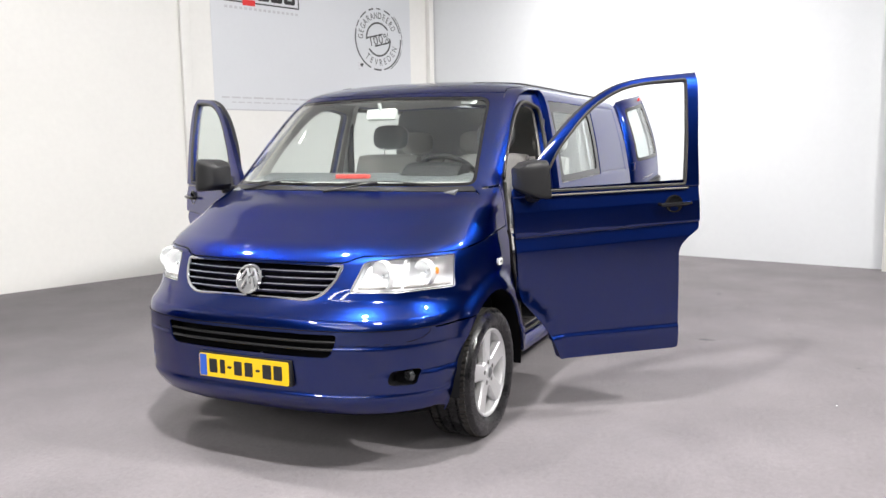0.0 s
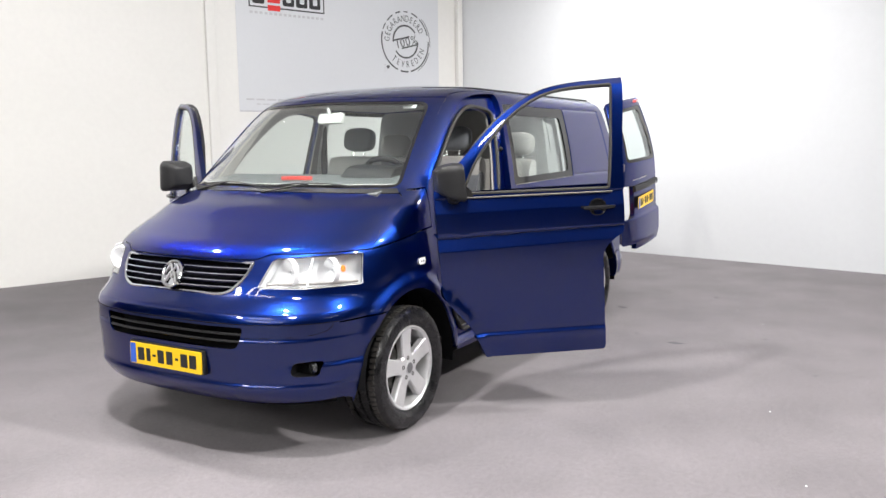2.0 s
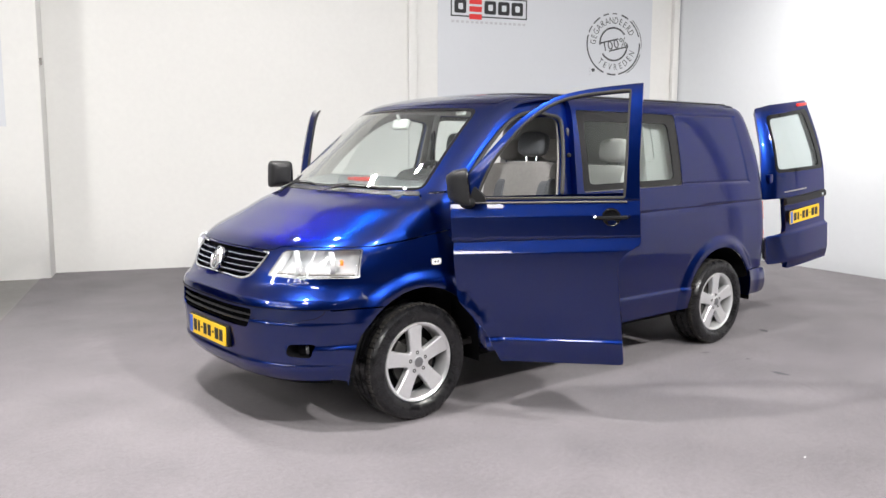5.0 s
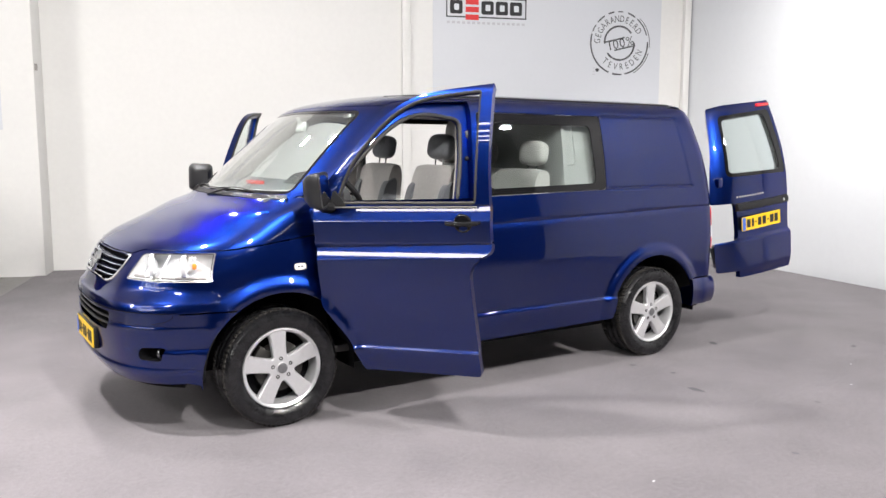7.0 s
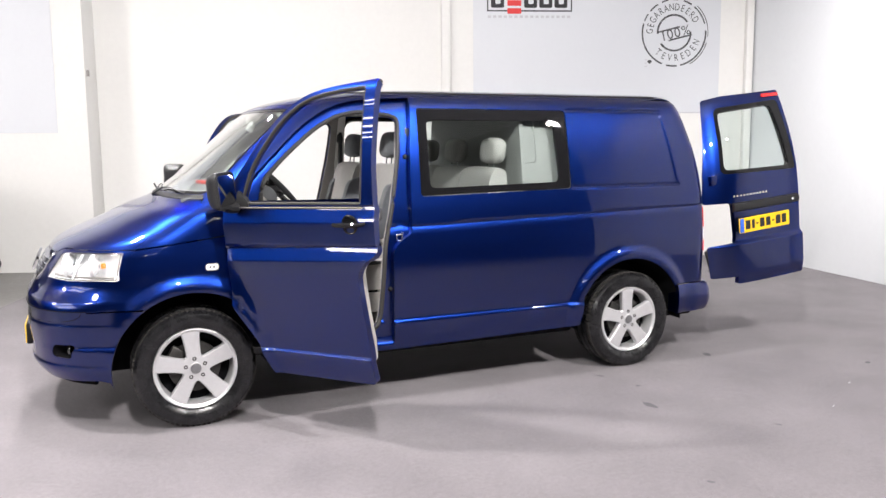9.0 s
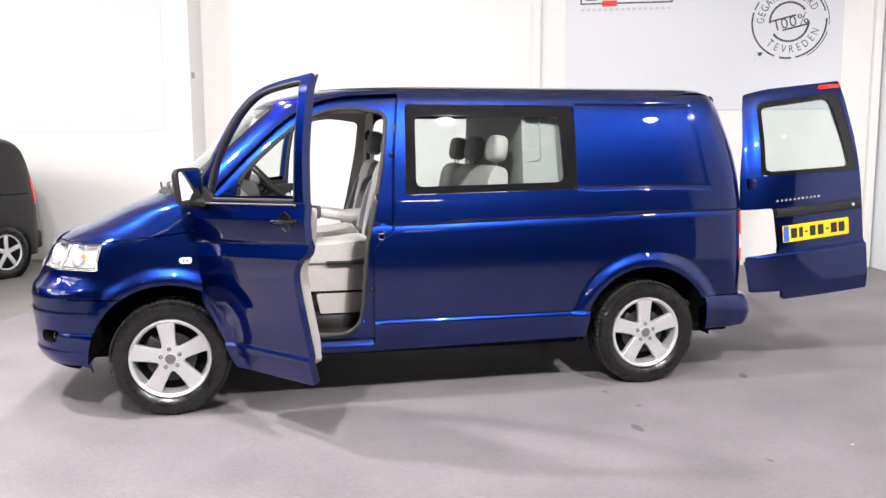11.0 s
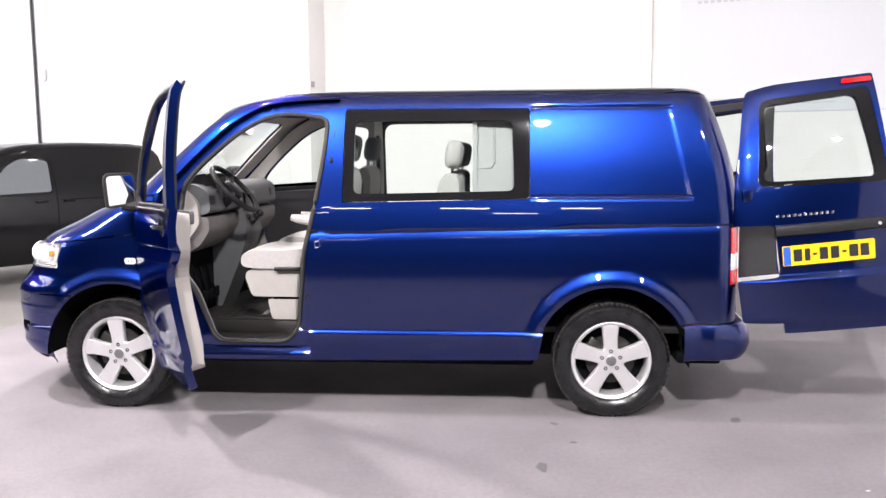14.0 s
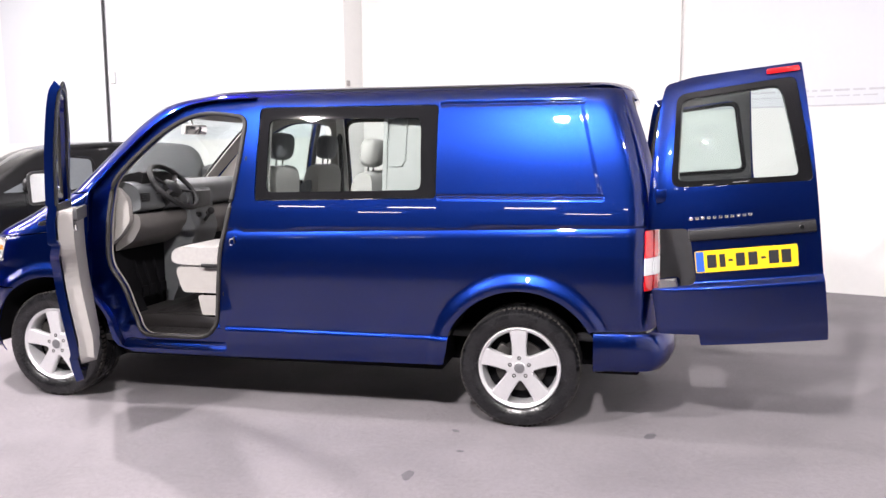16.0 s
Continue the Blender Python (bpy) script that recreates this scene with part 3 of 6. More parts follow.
    win = panel("side_window", [(ww, [PANE], frame_skin, out, (.1, .1), ())], GLOSS_BLACK, holder, "black-framed tinted side window", thick=.012)
    pane = panel("pane", [(inset(PANE, -.004), [], lambda x, z, s=sg, u=shift, l=lift: (x + u, s * (side(x, z) + relief(x, z) - .010 + l), z), out, (.1, .1), ())], GLASS, win, thick=.004)
    pane.visible_shadow = False
    # dark gutter along the roof's edge
    bm = bmesh.new()
    tube(bm, [(x, sg * (side(x, 1.922) + .001), 1.922) for x in spread(.92, 3.36, 30)], [min(.0025 + .0012 * i, .008) for i in range(31)], 6)
    part("roof_gutter", bm, BLACK, van)
    # wheel housings
    for cx in (0.0, 3.0):
        bm = bmesh.new()
        prof = [(.447, .0), (.447, .42), (.10, .42)]
        a0, a1 = (-8, 181) if cx == 0 else (-4, 184)
        rows = []
        for r, d in prof:
            rows.append([bm.verts.new((cx + r * math.cos(radians(a)), sg * (.925 - d), .34 + r * math.sin(radians(a)))) for a in spread(a0, a1, 26)])
        for a, b in zip(rows, rows[1:]):
            for i in range(26):
                bm.faces.new((a[i], a[i + 1], b[i + 1], b[i]))
        part("wheel_housing", bm, LINER, van)
        # rolled lip of the arch
        bm = bmesh.new()
        tube(bm, [(cx + .449 * math.cos(radians(a)), sg * (side(cx + .449 * math.cos(radians(a)), .34 + .449 * math.sin(radians(a))) - .008), .34 + .449 * math.sin(radians(a))) for a in spread(10 if cx == 0 else 30, 126 if cx == 0 else 154, 24)], .008, 6)
        part("arch_lip", bm, PAINT, van)

# roof
roof_outline = [(front(y, 1.846), y) for y in spread(-wrap(1.846), wrap(1.846), 24)]
EAVE_X = (.84, .92, 1.0, 1.1, 1.25, 1.5, 2.0, 2.6, 3.1, 3.3)
roof_outline += [(x, side(x, eave(x) + .003)) for x in EAVE_X]
roof_outline += [(back(y, 1.896), y) for y in spread(K_REAR * half(1.896), -K_REAR * half(1.896), 14)]
roof_outline += [(x, -side(x, eave(x) + .003)) for x in EAVE_X[::-1]]
panel("roof", [(roof_outline, [], roof_skin, (0, 0, 1), (.08, .05), [((0, y), (0, 1)) for y in (.62, .66, .68, .70, -.62, -.66, -.68, -.70)])], PAINT, van, thick=.008)

# hood: the front plate with its two wrapped flanks
SCREEN = rounded([(-.785, 1.320), (.785, 1.320), (.672, 1.818), (.0, 1.830), (-.672, 1.818)], [.05, .05, .07, 0, .07], 5)
hood = [(y, hood_line(y) + .004) for y in spread(-wrap(1.03), wrap(1.03), 70)]
hood += [(wrap(z), z) for z in spread(1.05, 1.272, 6)]
hood += [(y, 1.295 - .006 * (y / .8) ** 2) for y in spread(.80, -.80, 14)]
hood += [(-wrap(z), z) for z in spread(1.272, 1.05, 6)]
hood_side = [(front_edge(z), z) for z in spread(1.038, 1.275, 10)][::-1] + [(x, wing_line(x) + .003) for x in (-.10, .05, .15, .250)] + [(.250, 1.308), (.10, 1.300)]
panel("hood", [(hood, [], nose_skin, (-1, 0, .5), (.04, .012), ())]
      + [(hood_side, [], skin(sg), (0, sg, .2), (.05, .04), ()) for sg in (-1, 1)], PAINT, van, "dark blue clamshell hood", thick=.006)
# windscreen surround with the pillars, and the pane
surround = [(y, 1.298) for y in spread(-wrap(1.298), wrap(1.298), 20)]
surround += [(wrap(z), z) for z in spread(1.34, 1.84, 12)]
surround += [(y, 1.843) for y in spread(wrap(1.843), -wrap(1.843), 20)]
surround += [(-wrap(z), z) for z in spread(1.84, 1.34, 12)]
panel("windscreen_frame", [(surround, [SCREEN], nose_skin, (-1, 0, .8), (.06, .05), ())], PAINT, van, thick=.02)
SCREEN_IN = inset(SCREEN, .016)
panel("windscreen_border", [(inset(SCREEN, .001), [SCREEN_IN], lambda y, z: (front(y, z) + .004, y, z), (-1, 0, .8), (.06, .05), ())], GLOSS_BLACK, van, thick=.006)
ws = panel("windscreen", [(inset(SCREEN, .012), [], lambda y, z: (front(y, z) + .008, y, z), (-1, 0, .8), (.08, .06), ())], GLASS_SCREEN, van, "large curved clear windscreen", thick=.005)
ws.visible_shadow = False
# cowl under the windscreen
cowl = [(y, 1.2985 - .006 * (y / .8) ** 2) for y in spread(-.80, .80, 16)] + [(y, 1.318) for y in spread(.775, -.775, 16)]
panel("cowl", [(cowl, [], lambda y, z: (front(y, z) - .003, y, z), (-1, 0, .8), (.06, .05), ())], BLACK, van, "black plastic cowl under the windscreen", thick=.01)

# bumper and face of the nose, with openings for grille, lamps and air
GRILLE = rounded([(-.458, .990), (.458, .990), (.438, .91), (.365, .834), (-.365, .834), (-.438, .91)], [.012, .012, .06, .07, .07, .06], 5)
LAMP = rounded([(.507, .868), (.700, .862), (.884, .866), (.866, 1.022), (.700, 1.017), (.545, 1.008)], [.015, 0, .012, .012, 0, .02])
AIR = rounded([(-.46, .582), (.46, .582), (.492, .690), (-.492, .690)], [.04, .04, .02, .02])
FOG = rounded([(.690, .448), (.795, .442), (.812, .520), (.705, .515)], [.03, .02, .02, .02])


def mirrored(pts):
    return [(-u, v) for u, v in pts][::-1]


NOSE_LINES = (.34, .38, .390, .399, .408, .42, .61, .622, .627, .632, .645, .70, .71, .74, .748, .758, .768, .785)
face = [(y, .296 + .016 * (abs(y) / .86) ** 2) for y in spread(-.84, .84, 20)]
face += [(wrap(z), z) for z in spread(.314, 1.022, 60)]
face += [(y, hood_line(y) - .002) for y in spread(wrap(1.03), -wrap(1.03), 70)]
face += [(-wrap(z), z) for z in spread(1.022, .314, 60)]
corner = [(front_edge(z), z) for z in spread(.310, .697, 40)][::-1] + [(-.452, .296)] + arc(0, .34, .445, 190, 126, 10)
panel("front_bumper", [(face, [GRILLE, LAMP, mirrored(LAMP), AIR, FOG, mirrored(FOG)], nose_skin, (-1, 0, 0), (.04, .04), [((0, z), (0, 1)) for z in NOSE_LINES])]
      + [(corner, [], skin(sg), (0, sg, 0), (.05, .05), [((0, z), (0, 1)) for z in NOSE_LINES]) for sg in (-1, 1)], PAINT, van, "body-coloured front bumper", thick=.006)
# thin dark joints of the bumper
bm = bmesh.new()
tube(bm, [(front(y, .706) - .0005, y, .706) for y in spread(-.855, .855, 40)], .0022, 5)
part("bumper_joint", bm, LINER, van)
for sg in (-1, 1):
    bm = bmesh.new()
    tube(bm, [(front(y, z) - .0003, sg * y, z) for y, z in ((.50, .640), (.60, .641), (.70, .644), (.78, .650), (.82, .662), (.838, .682), (.842, .700))], .0016, 5)
    part("bumper_joint", bm, LINER, van)
# added black strip at the bumper's foot, in place of the shade there
bm = bmesh.new()
tube(bm, [(front(y, .30) + .04, y, .302) for y in spread(-.80, .80, 30)], .018, 8)
part("bumper_foot_shade", bm, LINER, van)


def backing(name, outline, depth, mat, parent, label=""):
    """A tray behind an opening of the nose."""
    V, F, n = [], [], len(outline)
    for d in (0.002, depth):
        V += [(front(y, z) + d, y, z) for y, z in outline]
    F = [[i, (i + 1) % n, n + (i + 1) % n, n + i] for i in range(n)]
    F.append(list(range(n, 2 * n)))
    return finish(name, V, F, mat, parent, label, smooth=False)


grille = backing("grille", GRILLE, .06, LINER, van, "black slatted radiator grille with a chrome surround")
for k, z in enumerate((.868, .897, .926, .955)):
    w = min(.40 + (z - .868) * .75, .446)
    bm = bmesh.new()
    ring = []
    for y in spread(-w, w, 30):
        x = front(y, z)
        ring.append([bm.verts.new((x + a, y, z + b)) for a, b in ((.000, .0075), (-.004, .002), (.000, -.006), (.03, -.004), (.03, .006))])
    for a, b in zip(ring, ring[1:]):
        for i in range(5):
            bm.faces.new((a[i], a[(i + 1) % 5], b[(i + 1) % 5], b[i]))
    bmesh.ops.recalc_face_normals(bm, faces=bm.faces[:])
    part("slat", bm, SLAT, grille, "gloss black grille slat")
    bm = bmesh.new()
    tube(bm, [(front(y, z) - .004, y, z + .005) for y in spread(-w, w, 24)], .0026, 6)
    part("chrome_line", bm, CHROME, grille)
bm = bmesh.new()
tube(bm, [(front(y, z) - .002, y, z) for y, z in inset(GRILLE, .004)], .0085, 8, True)
part("chrome_surround", bm, CHROME, grille)
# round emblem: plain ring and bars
bm = bmesh.new()
em = Matrix.Translation((front(0, .915) - .014, 0, .915)) @ Matrix.Rotation(radians(-90 + 22), 4, "Y")
lathe(bm, [(.058, .0), (.058, .012), (.066, .016), (.073, .012), (.073, .0)], 40, em)
lathe(bm, [(.0, .002), (.060, .002)], 40, em)
for a, b in (((-.035, .045), (-.012, -.010)), ((.035, .045), (.012, -.010)), ((-.012, -.010), (0, .02)), ((.012, -.010), (0, .02)), ((-.055, .005), (-.022, -.050)), ((-.022, -.050), (0, -.012)), ((.055, .005), (.022, -.050)), ((.022, -.050), (0, -.012))):
    tube(bm, [em @ Vector((-a[1], a[0], .010)), em @ Vector((-b[1], b[0], .010))], .006, 6)
bmesh.ops.recalc_face_normals(bm, faces=bm.faces[:])
part("emblem", bm, CHROME, grille, "round chrome emblem")

air = backing("air_intake", AIR, .09, LINER, van, "black lower air intake")
for z in (.617, .652):
    bm = bmesh.new()
    tube(bm, [(front(y, z) + .015, y, z) for y in spread(-.475, .475, 24)], .011, 6, flat=.6)
    part("intake_slat", bm, BLACK, air)
FOG_LENS = material("fog_lamp_lens", (0.05, 0.052, 0.055), rough=0.15, metal=0.5, coat=1.0, noise_scale=60, vary=0.2)
for sg in (-1, 1):
    fog = backing("fog_lamp", FOG if sg > 0 else mirrored(FOG), .07, LINER, van, "recessed round fog lamp")
    bm = bmesh.new()
    m = Matrix.Translation((front(.755, .48) + .045, sg * .752, .482)) @ Matrix.Rotation(radians(-90), 4, "Y") @ Matrix.Rotation(radians(sg * 20), 4, "X")
    lathe(bm, [(0, .004), (.022, .006), (.030, .0), (.034, -.01)], 24, m)
    bmesh.ops.recalc_face_normals(bm, faces=bm.faces[:])
    part("lens", bm, FOG_LENS, fog)
    # headlamp
    shape = LAMP if sg > 0 else mirrored(LAMP)
    lamp = backing("headlamp", shape, .075, REFLECTOR, van, "clear-glass headlamp with chrome reflectors and an orange bulb")
    for y, z, r in ((.622, .938, .066), (.778, .944, .058)):
        bm = bmesh.new()
        m = Matrix.Translation((front(y, z) + .045, sg * y, z)) @ Matrix.Rotation(radians(sg * 22), 4, "Z") @ Matrix.Rotation(radians(-90), 4, "Y")
        lathe(bm, [(r + .006, .0), (r + .004, .022), (r, .024), (r * .8, .006), (r * .35, -.012), (.012, -.014), (.011, .008), (0, .010)], 28, m)
        bmesh.ops.recalc_face_normals(bm, faces=bm.faces[:])
        part("reflector", bm, REFLECTOR, lamp)
        bm = bmesh.new()
        lathe(bm, [(0, .018), (.007, .016), (.010, .004), (.010, -.012)], 16, m)
        part("bulb_shield", bm, CHROME, lamp)
    # fin between the two chambers, and the dark tray along the foot
    bm = bmesh.new()
    tube(bm, [(front(y, z) + .014, sg * y, z) for y, z in ((.712, .872), (.706, .94), (.702, 1.008))], .006, 6)
    part("divider", bm, WHITE_LENS, lamp)
    bm = bmesh.new()
    tube(bm, [(front(y, .884) + .030, sg * y, .884) for y in spread(.53, .86, 10)], .009, 6)
    part("lower_bezel", bm, TRIM_GREY, lamp)
    bm = bmesh.new()
    m = Matrix.Translation((front(.815, .945) + .03, sg * .812, .948)) @ Matrix.Rotation(radians(sg * 35), 4, "Z")
    box(bm, -.010, .010, -.014, .014, -.016, .016, .006, m)
    part("indicator_bulb", bm, ORANGE_LENS, lamp)
    lens = panel("lens", [(inset(shape, .003), [], lambda y, z: (front(y, z) - .002, y, z), (-1, 0, 0), (.06, .05), ())], GLASS_CLEAR, lamp, thick=.004)
    lens.visible_shadow = False
    bm = bmesh.new()
    tube(bm, [(front(y, z) + .002, y, z) for y, z in inset(shape, .006)], .0025, 6, True)
    part("bezel", bm, TRIM_DARK, lamp)
    # side repeater on the wing
    bm = bmesh.new()
    prism(bm, rounded([(-.036, -.019), (.036, -.019), (.036, .019), (-.036, .019)], .016), .008, Matrix.Translation((.112, sg * (side(.112, .92) - .001), .920)) @ Matrix.Rotation(radians(90 if sg < 0 else -90), 4, "X"), .003)
    bmesh.ops.recalc_face_normals(bm, faces=bm.faces[:])
    repeater = part("side_repeater", bm, WHITE_LENS, van, "small clear side indicator")
    m = Matrix.Translation((.112, sg * (side(.112, .92) + .0055), .920)) @ Matrix.Rotation(radians(90 if sg < 0 else -90), 4, "X")
    bm = bmesh.new()
    tube(bm, [tuple(m @ Vector((u, v, 0))) for u, v in rounded([(-.037, -.020), (.037, -.020), (.037, .020), (-.037, .020)], .017)], .0025, 6, True)
    part("rim", bm, BLACK, repeater)
    bm = bmesh.new()
    for u in (-.010, .010):
        lathe(bm, [(0, .0030), (.0055, .0026), (.006, .0010)], 12, m @ Matrix.Translation((u, 0, .001)))
    bmesh.ops.recalc_face_normals(bm, faces=bm.faces[:])
    part("bulb", bm, TRIM_DARK, repeater)
# wipers
for y0, y1 in ((-.62, .02), (.05, .62)):
    bm = bmesh.new()
    tube(bm, [(front(y, 1.325 + .03 * math.sin((y - y0) / (y1 - y0) * 3.1)) - .022, y, 1.325 + .02 * math.sin((y - y0) / (y1 - y0) * 3.1)) for y in spread(y0, y1, 12)], .0055, 6, flat=.6)
    tube(bm, [(front(y1, 1.295) - .012, y1, 1.292), (front((y0 + y1) / 2, 1.33) - .035, (y0 + y1) / 2, 1.345)], .0065, 6)
    part("wiper", bm, BLACK, van, "black windscreen wiper")


# number plates: plain dark bars in place of the characters
def number_plate(m, parent):
    bm = bmesh.new()
    prism(bm, rounded([(-.26, -.056), (.26, -.056), (.26, .056), (-.26, .056)], .010), .006, m)
    bmesh.ops.recalc_face_normals(bm, faces=bm.faces[:])
    plate = part("number_plate", bm, YELLOW, parent, "yellow number plate with a blue end band and dark bars")
    bm = bmesh.new()
    prism(bm, [(-.256, -.052), (-.215, -.052), (-.215, .052), (-.256, .052)], .0015, m @ Matrix.Translation((0, 0, .0062)))
    part("blue_band", bm, PLATE_BLUE, plate)
    for u, w in ((-.175, .048), (-.12, .030), (-.078, .024), (-.028, .046), (.035, .046), (.088, .024), (.140, .050), (.202, .048)):
        bm = bmesh.new()
        h = .034 if w > .025 else .006
        prism(bm, rounded([(u - w / 2, -h), (u + w / 2, -h), (u + w / 2, h), (u - w / 2, h)], .004), .0012, m @ Matrix.Translation((0, 0, .0062)))
        part("bar", bm, INK, plate)
    return plate


bm = bmesh.new()
for y0, y1 in ((-.27, .27),):
    box(bm, -.886, -.850, y0, y1, .436, .560, .006)
part("plate_holder", bm, BLACK, van)
number_plate(Matrix(((0, 0, -1, -.8865), (-1, 0, 0, 0), (0, 1, 0, .497), (0, 0, 0, 1))), van)

# rear frame and tail lamps
BACK_HOLE = rounded([(-.725, .60), (.725, .60), (.715, 1.35), (.625, 1.845), (-.625, 1.845), (-.715, 1.35)], [.03, .03, .1, .05, .05, .1])
tailf = [(y, .575) for y in spread(-K_REAR * half(.575), K_REAR * half(.575), 10)]
tailf += [(K_REAR * half(z), z) for z in spread(.60, 1.89, 20)]
tailf += [(y, 1.893) for y in spread(K_REAR * half(1.893), -K_REAR * half(1.893), 10)]
tailf += [(-K_REAR * half(z), z) for z in spread(1.89, .60, 20)]
panel("rear_frame", [(tailf, [BACK_HOLE], tail_skin, (1, 0, 0), (.06, .05), ())], PAINT, van, thick=.03)
bm = bmesh.new()
tube(bm, [(back(y, z) - .01, y, z) for y, z in BACK_HOLE], .012, 8, True)
part("rear_door_seal", bm, SEAL, van)
for sg in (-1, 1):
    lamp = None
    for z0, z1, mat, lab in ((.795, .880, RED_LENS, ""), (.880, .975, WHITE_LENS, ""), (.975, 1.124, RED_LENS, "")):
        zs = spread(z0 + .001, z1 - .001, 4)
        a = [(3.674, z0 + .001)] + [(rear_edge(z) + .001, z) for z in zs] + [(3.674, z1 - .001)]
        b = [(sg * K_REAR * half(z), z) for z in zs] + [(sg * .735, z) for z in zs[::-1]]
        pa = [(a, [], lambda x, z, s=sg: (x, s * (side(x, z) + .008), z), (0, sg, 0), (.02, .04), ()),
              (b, [], lambda y, z: (back(y, z) + .008, y, z), (1, 0, 0), (.02, .04), ())]
        o = panel("tail_lamp" if lamp is None else "lens_band", pa, mat, van if lamp is None else lamp, "tall red and clear tail lamp" if lamp is None else "", thick=.03)
        lamp = lamp or o

# rear bumper
bm = bmesh.new()
rows = []
prof = [(.350, -.03), (.358, .015), (.395, .050), (.44, .065), (.50, .055), (.545, .025), (.560, -.01), (.562, -.06)]
for z, d in prof:
    ring = [(3.425, -(side(3.425, .56) - .12), z)]
    for x in spread(3.408, 3.66, 5):
        ring.append((x, -(side(x, .56) + d * .25 + .002), z))
    for k in spread(0, 180, 24):
        a = radians(k)
        ring.append((3.66 + (.155 + d) * math.sin(a) ** .75, -(side(3.66, .56) + d * .25 + .002) * (1 if math.cos(a) > 0 else -1) * abs(math.cos(a)) ** .5, z))
    for x in spread(3.66, 3.415, 5):
        ring.append((x, side(x, .56) + d * .25 + .002, z))
    rows.append([bm.verts.new(p) for p in ring])
for a, b in zip(rows, rows[1:]):
    for i in range(len(a) - 1):
        bm.faces.new((a[i], a[i + 1], b[i + 1], b[i]))
bmesh.ops.remove_doubles(bm, verts=bm.verts[:], dist=.001)
bmesh.ops.recalc_face_normals(bm, faces=bm.faces[:])
part("rear_bumper", bm, PAINT, van, "body-coloured rear bumper", angle=50)

# underside: one dark tray, sills, axle
bm = bmesh.new()
box(bm, -.72, 3.66, -.50, .50, .27, .34, .02)
box(bm, .46, 2.55, -.86, .86, .29, .36, .02)
box(bm, 3.40, 3.66, -.80, .80, .30, .36, .02)
part("underbody", bm, LINER, van)
bm = bmesh.new()
tube(bm, [(3.0, -.8, .34), (3.0, .8, .34)], .045, 10)
part("rear_axle", bm, LINER, van)


# wheels
HUB = material("hub_cap_grey", (0.22, 0.22, 0.23), rough=0.35, metal=0.6, noise_scale=60, vary=0.1)


